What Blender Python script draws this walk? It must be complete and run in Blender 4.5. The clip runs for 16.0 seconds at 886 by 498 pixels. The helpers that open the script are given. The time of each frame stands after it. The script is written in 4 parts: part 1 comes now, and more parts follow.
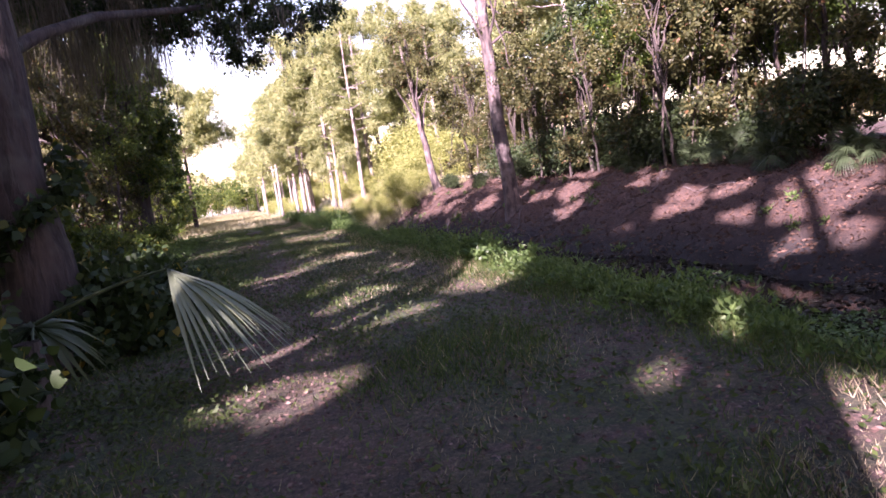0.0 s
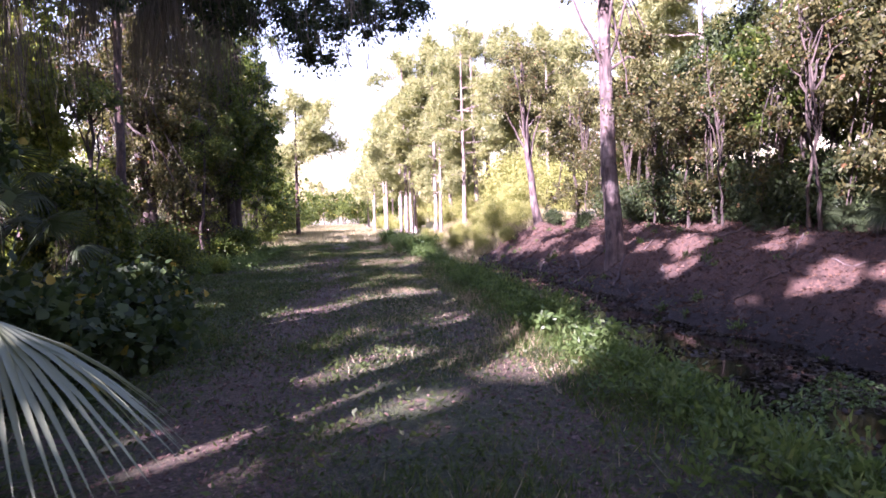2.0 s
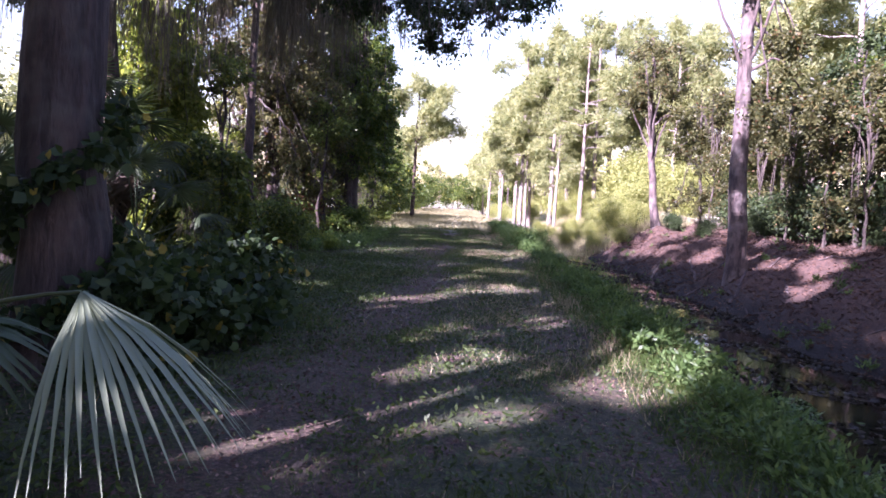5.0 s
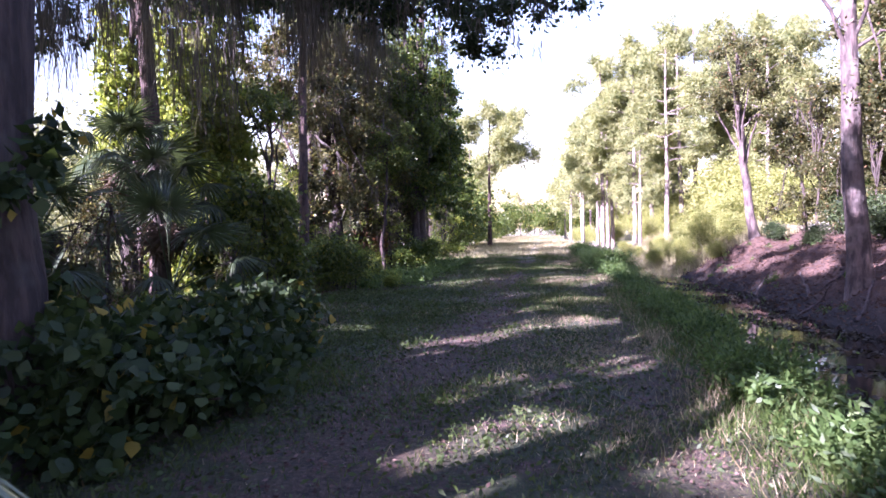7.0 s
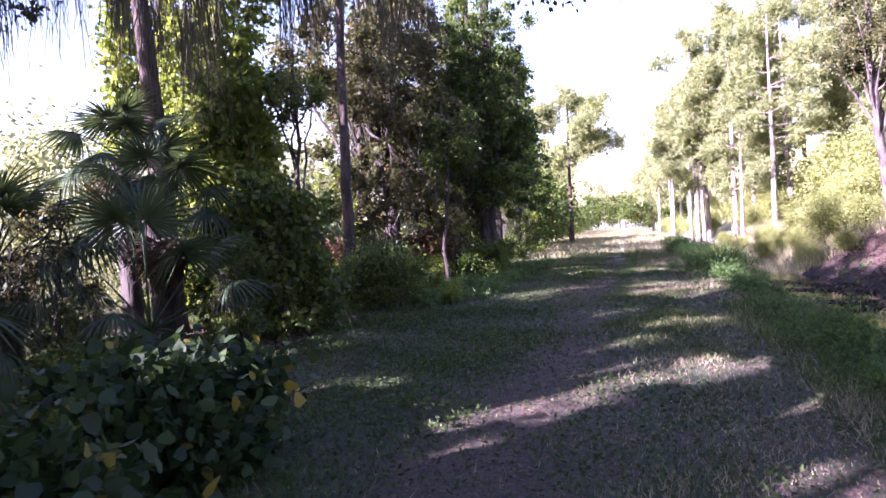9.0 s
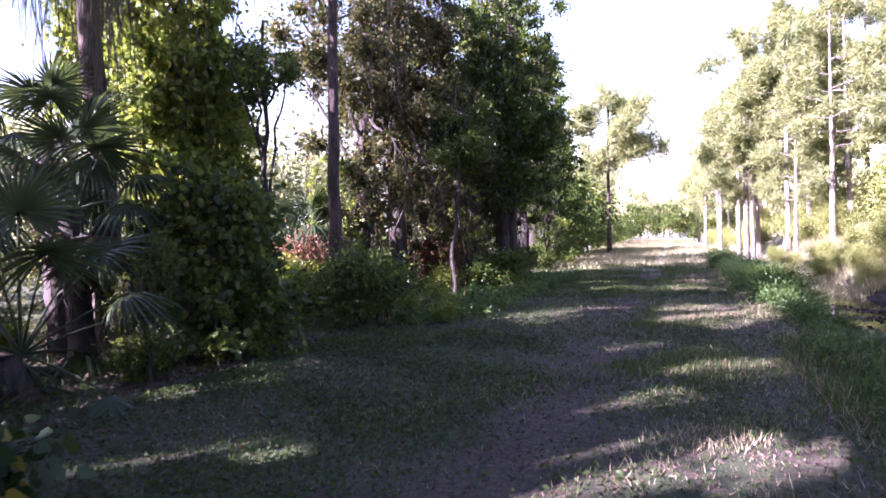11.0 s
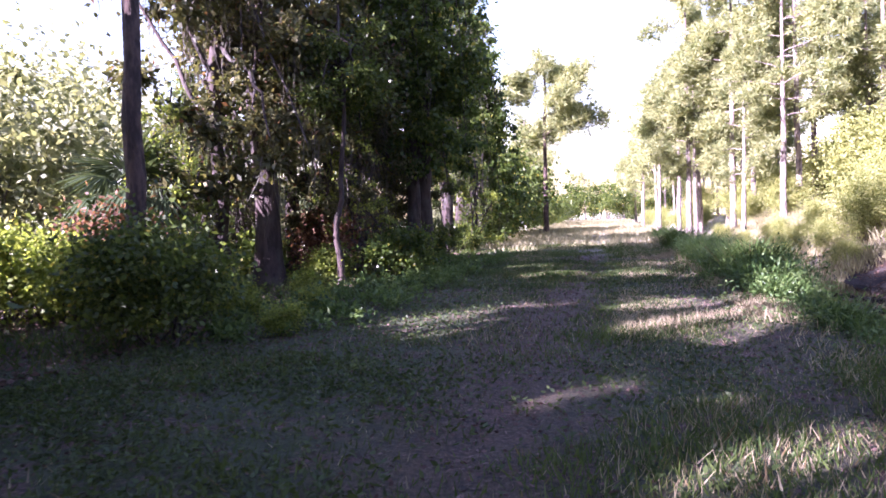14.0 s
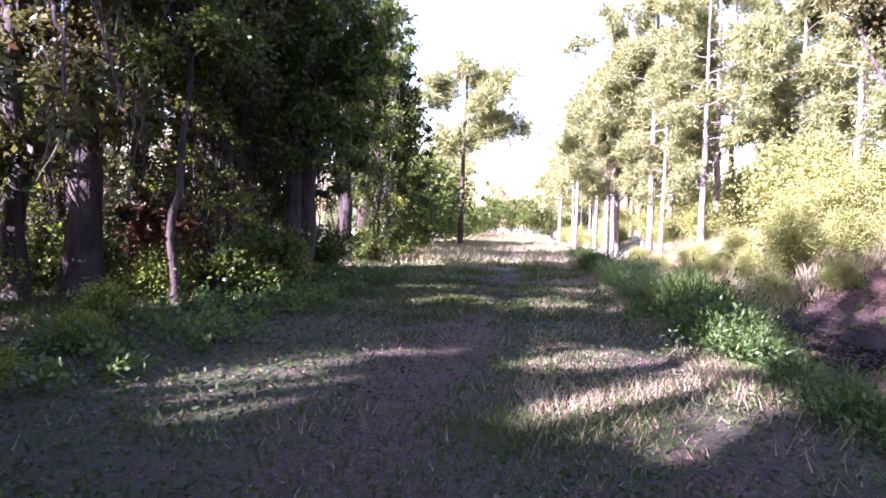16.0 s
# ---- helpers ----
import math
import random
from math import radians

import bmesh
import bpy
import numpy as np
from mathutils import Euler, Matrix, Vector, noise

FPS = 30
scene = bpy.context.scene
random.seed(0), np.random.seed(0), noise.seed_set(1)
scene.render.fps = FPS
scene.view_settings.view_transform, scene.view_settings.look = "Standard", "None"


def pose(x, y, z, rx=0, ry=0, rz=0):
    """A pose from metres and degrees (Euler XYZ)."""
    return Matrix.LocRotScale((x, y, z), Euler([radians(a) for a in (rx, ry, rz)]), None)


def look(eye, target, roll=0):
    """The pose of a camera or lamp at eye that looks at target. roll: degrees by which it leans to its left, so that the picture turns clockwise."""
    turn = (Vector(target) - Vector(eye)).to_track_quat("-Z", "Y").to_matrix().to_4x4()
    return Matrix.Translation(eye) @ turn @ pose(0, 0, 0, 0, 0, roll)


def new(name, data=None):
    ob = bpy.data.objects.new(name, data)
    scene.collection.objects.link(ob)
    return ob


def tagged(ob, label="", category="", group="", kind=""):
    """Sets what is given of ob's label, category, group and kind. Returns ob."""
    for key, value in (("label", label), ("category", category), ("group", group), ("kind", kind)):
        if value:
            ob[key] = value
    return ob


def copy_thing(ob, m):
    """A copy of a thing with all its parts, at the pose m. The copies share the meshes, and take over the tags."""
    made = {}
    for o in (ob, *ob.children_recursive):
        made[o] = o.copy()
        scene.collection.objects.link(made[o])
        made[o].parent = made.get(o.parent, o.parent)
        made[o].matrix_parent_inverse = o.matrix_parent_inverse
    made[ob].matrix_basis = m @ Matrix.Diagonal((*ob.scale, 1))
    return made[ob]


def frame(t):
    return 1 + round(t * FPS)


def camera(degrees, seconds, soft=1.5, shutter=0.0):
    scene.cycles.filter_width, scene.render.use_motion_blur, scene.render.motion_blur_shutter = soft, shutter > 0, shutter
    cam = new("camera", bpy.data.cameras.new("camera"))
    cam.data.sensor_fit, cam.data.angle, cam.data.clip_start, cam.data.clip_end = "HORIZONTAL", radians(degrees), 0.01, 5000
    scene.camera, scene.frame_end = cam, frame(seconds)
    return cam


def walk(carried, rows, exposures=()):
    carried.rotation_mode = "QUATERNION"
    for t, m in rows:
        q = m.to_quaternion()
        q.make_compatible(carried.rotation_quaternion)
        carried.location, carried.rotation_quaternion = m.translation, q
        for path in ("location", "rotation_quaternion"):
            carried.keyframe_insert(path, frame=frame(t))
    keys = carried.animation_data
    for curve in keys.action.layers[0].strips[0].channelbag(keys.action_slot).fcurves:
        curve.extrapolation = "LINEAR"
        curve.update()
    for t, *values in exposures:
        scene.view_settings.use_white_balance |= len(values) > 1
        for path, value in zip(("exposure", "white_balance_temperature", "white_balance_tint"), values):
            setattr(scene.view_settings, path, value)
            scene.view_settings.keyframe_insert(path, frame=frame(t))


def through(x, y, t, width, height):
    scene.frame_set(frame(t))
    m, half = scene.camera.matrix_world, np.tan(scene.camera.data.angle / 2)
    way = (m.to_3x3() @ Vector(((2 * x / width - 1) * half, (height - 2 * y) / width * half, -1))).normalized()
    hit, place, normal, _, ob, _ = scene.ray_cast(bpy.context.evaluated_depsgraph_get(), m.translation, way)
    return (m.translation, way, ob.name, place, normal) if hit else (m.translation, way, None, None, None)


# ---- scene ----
cam = camera(67.0, 16.0, soft=1.6, shutter=0.25)
PATH = [
    (0, (2.773, 1.108, 1.435), (3.311, 3.022, 1.223), -8.1),
    (0.5, (3.051, 1.323, 1.426), (3.495, 3.26, 1.204), -7.8),
    (1, (3.353, 1.907, 1.423), (3.69, 3.867, 1.218), -7.2),
    (1.5, (3.632, 2.734, 1.407), (3.898, 4.71, 1.244), -4.9),
    (2, (3.999, 3.239, 1.469), (4.235, 5.222, 1.365), -1.9),
    (2.5, (4.231, 3.252, 1.468), (4.496, 5.234, 1.428), 1.4),
    (3, (4.364, 3.09, 1.526), (4.701, 5.061, 1.515), 4.0),
    (3.5, (4.462, 3.023, 1.584), (4.839, 4.987, 1.549), 4.9),
    (4, (4.452, 2.998, 1.617), (4.713, 4.979, 1.521), 4.4),
    (4.5, (4.268, 3.172, 1.59), (4.315, 5.167, 1.455), 3.9),
    (4.7, (4.143, 3.279, 1.6), (4.123, 5.273, 1.456), 3.6),
    (7, (4.508, 5.12, 1.505), (4.159, 7.088, 1.45), -1.4),
    (7.5, (4.474, 5.926, 1.507), (4.067, 7.883, 1.471), -2.2),
    (8, (4.362, 6.847, 1.575), (3.896, 8.791, 1.544), -2.7),
    (8.5, (4.283, 7.664, 1.61), (3.753, 9.592, 1.569), -3.3),
    (8.7, (4.235, 7.974, 1.616), (3.681, 9.895, 1.565), -3.5),
    (10.8, (4.482, 10.472, 1.618), (3.772, 12.341, 1.571), -2.2),
    (11, (4.452, 10.816, 1.619), (3.749, 12.688, 1.583), -1.8),
    (11.5, (4.344, 11.739, 1.605), (3.655, 13.616, 1.584), -1.2),
    (12, (4.269, 12.629, 1.581), (3.591, 14.511, 1.558), -1.3),
    (12.5, (4.159, 13.413, 1.526), (3.502, 15.302, 1.485), -1.8),
    (13, (4.058, 14.089, 1.445), (3.429, 15.986, 1.385), -2.6),
    (13.5, (4.033, 14.784, 1.391), (3.443, 16.694, 1.31), -2.9),
    (14, (3.989, 15.471, 1.333), (3.453, 17.395, 1.241), -2.1),
    (14.5, (3.961, 16.289, 1.31), (3.481, 18.228, 1.214), -1.0),
    (15, (3.964, 17.03, 1.31), (3.541, 18.982, 1.214), 0.1),
    (15.5, (3.975, 17.774, 1.314), (3.614, 19.74, 1.235), 0.9),
    (16, (3.97, 18.433, 1.343), (3.671, 20.409, 1.271), 1.5),
]
walk(cam, [(t, look(eye, target, roll)) for t, eye, target, roll in PATH], exposures=[(0, 2.92, 6100, 59), (1.5, 3.1, 5900, 62), (3.2, 3.0, 5550, 55), (4.5, 2.92, 5500, 54), (7, 3.18, 5400, 57), (16, 3.24, 5480, 59)])

# ---- sky and sun: low sun behind the walker's left shoulder ----
SUN_DIR = Vector((-0.66, -0.75, 0.54)).normalized()
world = bpy.data.worlds.new("world")
scene.world = world
world.use_nodes = True
wn = world.node_tree
sky = wn.nodes.new("ShaderNodeTexSky")
sky.sky_type = "NISHITA"
sky.sun_disc = False
sky.sun_elevation = math.asin(SUN_DIR.z)
sky.sun_rotation = math.atan2(SUN_DIR.x, SUN_DIR.y)
sky.air_density = 1.6
sky.dust_density = 1.0
sky.ozone_density = 0.4
wn.nodes["Background"].inputs["Strength"].default_value = 0.056
wn.links.new(sky.outputs[0], wn.nodes["Background"].inputs["Color"])
sun_data = bpy.data.lights.new("sun", "SUN")
sun_data.energy = 5.0
sun_data.angle = radians(0.55)
sun_data.color = (1.0, 0.94, 0.84)
sun = new("sun", sun_data)
sun.matrix_world = look(SUN_DIR * 60, (0, 0, 0))

# ---- materials ----
RNG = np.random.default_rng(7)


def node(nt, kind, **values):
    n = nt.nodes.new(kind)
    for key, value in values.items():
        n.inputs[key].default_value = value
    return n


def ramp(nt, source, stops):
    r = nt.nodes.new("ShaderNodeValToRGB")
    while len(r.color_ramp.elements) < len(stops):
        r.color_ramp.elements.new(0.5)
    for e, (at, c) in zip(r.color_ramp.elements, stops):
        e.position, e.color = at, (*c, 1)
    nt.links.new(source, r.inputs[0])
    return r.outputs[0]


def mix(nt, fac, a, b, mode="MIX"):
    m = nt.nodes.new("ShaderNodeMix")
    m.data_type, m.blend_type = "RGBA", mode
    for slot, v in ((0, fac), (6, a), (7, b)):
        if isinstance(v, (int, float)):
            m.inputs[slot].default_value = v
        elif isinstance(v, tuple):
            m.inputs[slot].default_value = (*v, 1)
        else:
            nt.links.new(v, m.inputs[slot])
    return m.outputs[2]


def noise_of(nt, scale, detail=4.0, rough=0.6, coords=None):
    n = node(nt, "ShaderNodeTexNoise", Scale=scale, Detail=detail, Roughness=rough)
    if coords is None:
        coords = nt.nodes.new("ShaderNodeTexCoord").outputs["Object"]
    nt.links.new(coords, n.inputs["Vector"])
    return n.outputs["Fac"]


def material(name):
    m = bpy.data.materials.new(name)
    m.use_nodes = True
    nt = m.node_tree
    return m, nt, nt.nodes["Principled BSDF"], nt.nodes["Material Output"]


def leaf_material(name, dark, mid, light, through=0.45, rough=0.45, odd=None):
    """Leaves: every leaf its own tone, some light passing through."""
    m, nt, p, out = material(name)
    geo = nt.nodes.new("ShaderNodeNewGeometry")
    stops = [(0.0, dark), (0.5, mid), (0.9, light)]
    if odd:
        stops += [(0.955, light), (0.965, odd)]
    c = ramp(nt, geo.outputs["Random Per Island"], stops)
    big = noise_of(nt, 0.6, 2.0)
    c = mix(nt, ramp(nt, big, [(0.35, (0, 0, 0)), (0.7, (1, 1, 1))]), c, mix(nt, 0.5, c, light), "MIX")
    nt.links.new(c, p.inputs["Base Color"])
    p.inputs["Roughness"].default_value = rough
    p.inputs["Specular IOR Level"].default_value = 0.28
    tr = nt.nodes.new("ShaderNodeBsdfTranslucent")
    warm = mix(nt, 0.6, c, (1.0, 0.9, 0.3), "MULTIPLY")
    nt.links.new(mix(nt, 1.0, warm, (1.7, 1.7, 1.7), "MULTIPLY"), tr.inputs["Color"])
    ms = nt.nodes.new("ShaderNodeMixShader")
    ms.inputs[0].default_value = through
    nt.links.new(p.outputs[0], ms.inputs[1])
    nt.links.new(tr.outputs[0], ms.inputs[2])
    nt.links.new(ms.outputs[0], out.inputs["Surface"])
    return m


def bark_material(name, dark, light, moss=None, stretch=0.18):
    m, nt, p, out = material(name)
    tc = nt.nodes.new("ShaderNodeTexCoord")
    mp = nt.nodes.new("ShaderNodeMapping")
    mp.inputs["Scale"].default_value = (1, 1, stretch)
    nt.links.new(tc.outputs["Object"], mp.inputs[0])
    fine = noise_of(nt, 26, 8, 0.75, mp.outputs[0])
    plate = noise_of(nt, 9, 4, 0.6, mp.outputs[0])
    h = ramp(nt, plate, [(0.4, (0, 0, 0)), (0.56, (1, 1, 1))])
    c = mix(nt, h, dark, light)
    c = mix(nt, ramp(nt, fine, [(0.38, (0.9, 0.9, 0.9)), (0.62, (0, 0, 0))]), c, mix(nt, 0.6, c, dark))
    if moss:
        patch = noise_of(nt, 1.6, 3)
        c = mix(nt, ramp(nt, patch, [(0.5, (0, 0, 0)), (0.65, (0.8, 0.8, 0.8))]), c, moss)
    nt.links.new(c, p.inputs["Base Color"])
    p.inputs["Roughness"].default_value = 0.9
    b = node(nt, "ShaderNodeBump", Strength=0.9, Distance=0.03)
    nt.links.new(mix(nt, 0.4, h, fine), b.inputs["Height"])
    nt.links.new(b.outputs[0], p.inputs["Normal"])
    return m


OAK_LEAF = leaf_material("oak_leaf", (0.0136, 0.0248, 0.0112), (0.0248, 0.0434, 0.0155), (0.0465, 0.0713, 0.0217), 0.3, 0.6)
BROAD_LEAF = leaf_material("broad_leaf", (0.02, 0.038, 0.01), (0.048, 0.08, 0.018), (0.12, 0.16, 0.035), 0.45, 0.4, odd=(0.24, 0.22, 0.04))
DRY_LEAF = leaf_material("mixed_leaf", (0.02, 0.027, 0.011), (0.048, 0.058, 0.022), (0.125, 0.122, 0.045), 0.4, 0.45, odd=(0.16, 0.08, 0.04))
VINE_LEAF = leaf_material("vine_leaf", (0.0155, 0.0341, 0.00744), (0.0372, 0.0682, 0.0136), (0.093, 0.136, 0.0279), 0.5, 0.4, odd=(0.198, 0.186, 0.031))
# bank shrub leaves, the sunshine on them put into the tones
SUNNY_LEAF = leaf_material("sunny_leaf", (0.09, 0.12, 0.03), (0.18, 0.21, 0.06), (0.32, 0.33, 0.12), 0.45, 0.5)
PALM_LEAF = leaf_material("palm_leaf", (0.022, 0.038, 0.018), (0.038, 0.06, 0.027), (0.065, 0.09, 0.042), 0.3, 0.38)
PALM_DEAD = leaf_material("dead_palm_leaf", (0.0372, 0.0279, 0.0186), (0.062, 0.0465, 0.031), (0.105, 0.0806, 0.0558), 0.2, 0.7)
# fresh green vine leaves, tones raised to make up for weak sun on them
BRIGHT_VINE = leaf_material("bright_vine_leaf", (0.05, 0.085, 0.013), (0.12, 0.17, 0.027), (0.23, 0.275, 0.055), 0.5, 0.45, odd=(0.28, 0.27, 0.06))
# leaves of the open scrub, paled to stand for full sun
SUNLIT_SCRUB = leaf_material("sunlit_scrub_leaf", (0.08, 0.1, 0.045), (0.16, 0.185, 0.09), (0.29, 0.31, 0.17), 0.4, 0.55)
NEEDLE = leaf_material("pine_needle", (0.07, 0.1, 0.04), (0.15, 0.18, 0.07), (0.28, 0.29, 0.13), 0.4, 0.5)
GRASS = leaf_material("grass_blade", (0.018, 0.042, 0.008), (0.038, 0.072, 0.015), (0.09, 0.125, 0.03), 0.4, 0.55, odd=(0.17, 0.11, 0.06))
STRAW = leaf_material("dry_grass", (0.08, 0.064, 0.038), (0.18, 0.15, 0.09), (0.36, 0.31, 0.2), 0.3, 0.6)
# far grass: straw tones kept light for the sun it stands in
PALE_STRAW = leaf_material("sunlit_far_grass", (0.09, 0.085, 0.04), (0.18, 0.165, 0.085), (0.32, 0.295, 0.17), 0.3, 0.6)
PALM_PALE = leaf_material("pale_palm_leaf", (0.075, 0.1, 0.06), (0.13, 0.165, 0.1), (0.22, 0.26, 0.17), 0.25, 0.4)
DUCKWEED = leaf_material("duckweed_leaf", (0.03, 0.065, 0.018), (0.05, 0.1, 0.026), (0.09, 0.15, 0.042), 0.2, 0.4)
TURF = leaf_material("low_weed_leaf", (0.022, 0.04, 0.012), (0.038, 0.064, 0.018), (0.07, 0.1, 0.028), 0.35, 0.5)
WEED = leaf_material("weed_leaf", (0.025, 0.055, 0.014), (0.055, 0.105, 0.028), (0.12, 0.18, 0.055), 0.42, 0.45)
LITTER = leaf_material("fallen_leaf", (0.026, 0.014, 0.012), (0.072, 0.04, 0.034), (0.18, 0.118, 0.095), 0.1, 0.7)
BANK_LITTER = leaf_material("bank_fallen_leaf", (0.027, 0.015, 0.011), (0.066, 0.036, 0.026), (0.13, 0.076, 0.05), 0.1, 0.7)
CREEPER = leaf_material("creeper_leaf", (0.01, 0.022, 0.008), (0.018, 0.038, 0.012), (0.04, 0.066, 0.018), 0.32, 0.6, odd=(0.26, 0.2, 0.03))
RUSSET = leaf_material("russet_leaf", (0.045, 0.02, 0.012), (0.1, 0.048, 0.028), (0.2, 0.11, 0.065), 0.4, 0.6)
SODDEN = leaf_material("sodden_leaf", (0.008, 0.006, 0.004), (0.018, 0.014, 0.009), (0.04, 0.034, 0.02), 0.1, 0.5)
MOSS = leaf_material("hanging_moss", (0.04, 0.037, 0.03), (0.07, 0.064, 0.052), (0.13, 0.12, 0.095), 0.3, 0.9)
OAK_BARK = bark_material("oak_bark", (0.018, 0.012, 0.01), (0.062, 0.042, 0.034), (0.07, 0.064, 0.054))
PINE_BARK = bark_material("pine_bark", (0.024, 0.015, 0.012), (0.1, 0.064, 0.05), None, 0.3)
PALE_BARK = bark_material("pale_bark", (0.028, 0.02, 0.018), (0.11, 0.08, 0.07), (0.16, 0.135, 0.12), 0.25)
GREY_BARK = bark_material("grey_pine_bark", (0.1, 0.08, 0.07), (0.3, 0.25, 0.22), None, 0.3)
TWIG = bark_material("twig_bark", (0.0248, 0.0186, 0.0155), (0.0806, 0.062, 0.0496))


# ---- mesh helpers ----
def unit(v):
    return v / np.maximum(np.linalg.norm(v, axis=-1, keepdims=True), 1e-9)


def mesh_of(name, verts, faces, mat, smooth=False):
    """A mesh from arrays of corners and of faces with one number of corners."""
    faces = np.asarray(faces, np.int32)
    me = bpy.data.meshes.new(name)
    me.vertices.add(len(verts))
    me.vertices.foreach_set("co", np.asarray(verts, np.float32).ravel())
    me.loops.add(faces.size)
    me.loops.foreach_set("vertex_index", faces.ravel())
    me.polygons.add(len(faces))
    me.polygons.foreach_set("loop_start", np.arange(0, faces.size, faces.shape[1], dtype=np.int32))
    if smooth:
        me.polygons.foreach_set("use_smooth", np.ones(len(faces), bool))
    me.update(calc_edges=True)
    me.materials.append(mat)
    return me


def part(name, me, parent, label=""):
    ob = new(name, me)
    ob.parent = parent
    return tagged(ob, label)


def thing(name, x, y, z, label, category, group="", turn=0.0, kind=""):
    ob = new(name)
    ob.matrix_basis = pose(x, y, z, 0, 0, turn)
    ob.empty_display_size = 0.3
    return tagged(ob, label, category, group, kind)


def merged(pieces):
    """Several (verts, faces) as one."""
    vs, fs, n = [], [], 0
    for v, f in pieces:
        vs.append(np.asarray(v))
        fs.append(np.asarray(f) + n)
        n += len(v)
    return np.concatenate(vs), np.concatenate(fs)


def tube(points, radii, sides=10, rough=0.0, seed=0):
    """A tapered limb along a line of points, its girth uneven."""
    pts, rng = np.asarray(points, float), np.random.default_rng(seed)
    ahead = unit(np.gradient(pts, axis=0))
    side = unit(np.cross(ahead, (0.31, 0.95, 0.05)))
    up = np.cross(side, ahead)
    a = np.linspace(0, 2 * np.pi, sides, endpoint=False)
    ring = np.asarray(radii, float)[:, None] * (1 + rough * rng.uniform(-1, 1, (len(pts), sides)))
    v = pts[:, None] + ring[..., None] * (np.cos(a)[None, :, None] * side[:, None] + np.sin(a)[None, :, None] * up[:, None])
    i, j = np.meshgrid(np.arange(len(pts) - 1), np.arange(sides), indexing="ij")
    k = (j + 1) % sides
    f = np.stack([i * sides + j, i * sides + k, (i + 1) * sides + k, (i + 1) * sides + j], -1).reshape(-1, 4)
    return v.reshape(-1, 3), f


def bend(a, b, n=8, sag=0.0, wander=0.0, seed=0):
    """Points from a to b with a sag and some wandering."""
    rng, t = np.random.default_rng(seed), np.linspace(0, 1, n)[:, None]
    p = np.asarray(a) * (1 - t) + np.asarray(b) * t
    p[:, 2] += sag * 4 * (t * (1 - t))[:, 0]
    w = np.cumsum(rng.normal(0, wander, (n, 3)), 0)
    return p + (w - w[0]) * (t < 2)


def leaves(at, ahead, length, width, rng, fold=0.12, heart=False):
    """One four-cornered, folded leaf at each place, pointing ahead."""
    n = len(at)
    ahead = unit(ahead)
    side = unit(np.cross(ahead, rng.normal(size=(n, 3))))
    flat = np.cross(side, ahead)
    l = (length * rng.uniform(0.6, 1.3, n))[:, None]
    w = (width * rng.uniform(0.7, 1.25, n))[:, None] * 0.5
    m = at + ahead * l * 0.45 + flat * l * fold
    if heart:
        q, e = at + ahead * l * 0.12 + flat * l * fold * 0.6, at + ahead * l * 0.62 + flat * l * fold * 0.7
        v = np.stack([at, q + side * w * 0.85, m + side * w, e + side * w * 0.72, at + ahead * l, e - side * w * 0.72, m - side * w, q - side * w * 0.85], 1).reshape(-1, 3)
        return v, (8 * np.arange(n)[:, None, None] + np.array([[0, 1, 2, 3], [0, 3, 4, 5], [0, 5, 6, 7]])).reshape(-1, 4)
    v = np.stack([at, m + side * w, at + ahead * l, m - side * w], 1).reshape(-1, 3)
    return v, np.arange(4 * n).reshape(-1, 4)


def clump_points(clumps, per, rng, shell=0.5):
    """Places in ball-shaped clumps (x, y, z, radius), thicker towards their outside; and the way out."""
    c = np.asarray(clumps, float)
    weight = c[:, 3] ** 2
    which = rng.choice(len(c), per, p=weight / weight.sum())
    d = unit(rng.normal(size=(per, 3)))
    r = c[which, 3] * np.minimum(np.abs(rng.normal(0, 0.75, per)), 2.0) * (0.4 + shell)
    d2 = d * np.array([1, 1, 0.8])
    return c[which, :3] + d2 * r[:, None], d


def leaf_clumps(clumps, count, length, width, seed, droop=0.3, shell=0.5, heart=False):
    rng = np.random.default_rng(seed)
    at, out = clump_points(clumps, count, rng, shell)
    return leaves(at, out * 0.7 + rng.normal(size=at.shape) * 0.7 + (0, 0, -droop), length, width, rng, heart=heart)


def spread(x, y, z, rx, ry, rz, n, r0, r1, seed):
    """Clumps scattered through an ellipsoid."""
    rng = np.random.default_rng(seed)
    p = unit(rng.normal(size=(n, 3))) * (rng.uniform(0, 1, n) ** 0.4)[:, None] * (rx, ry, rz) + (x, y, z)
    return np.c_[p, rng.uniform(r0, r1, n)]


def strands(tops, length, width, seed, mat_name="strands"):
    """Hanging ragged ribbons, thin at the end."""
    rng = np.random.default_rng(seed)
    n, k = len(tops), 9
    l = (length * rng.uniform(0.3, 1.0, n))[:, None]
    a = rng.uniform(0, 2 * np.pi, n)
    side = np.stack([np.cos(a), np.sin(a), 0 * a], -1) * (width * rng.uniform(0.5, 1.2, n))[:, None]
    vs = []
    sway = rng.uniform(0, 6.283, (n, 3))
    drift = rng.normal(0, 0.014, (n, 3)) * (1, 1, 0)
    for j in range(k):
        t = j / (k - 1)
        mid = tops + drift * j * l - np.array((0, 0, 1)) * l * t + np.sin(sway + t * 5.0) * (0.035, 0.035, 0) * t + rng.normal(0, 0.008, (n, 3))
        w = side * (1 - 0.75 * t) * rng.uniform(0.5, 1.1, (n, 1))
        vs += [mid - w, mid + w]
    v = np.stack(vs, 1).reshape(-1, 3)
    base = (np.arange(n) * 2 * k)[:, None, None]
    f = base + np.array([[2 * j, 2 * j + 1, 2 * j + 3, 2 * j + 2] for j in range(k - 1)])[None]
    return v, f.reshape(-1, 4)


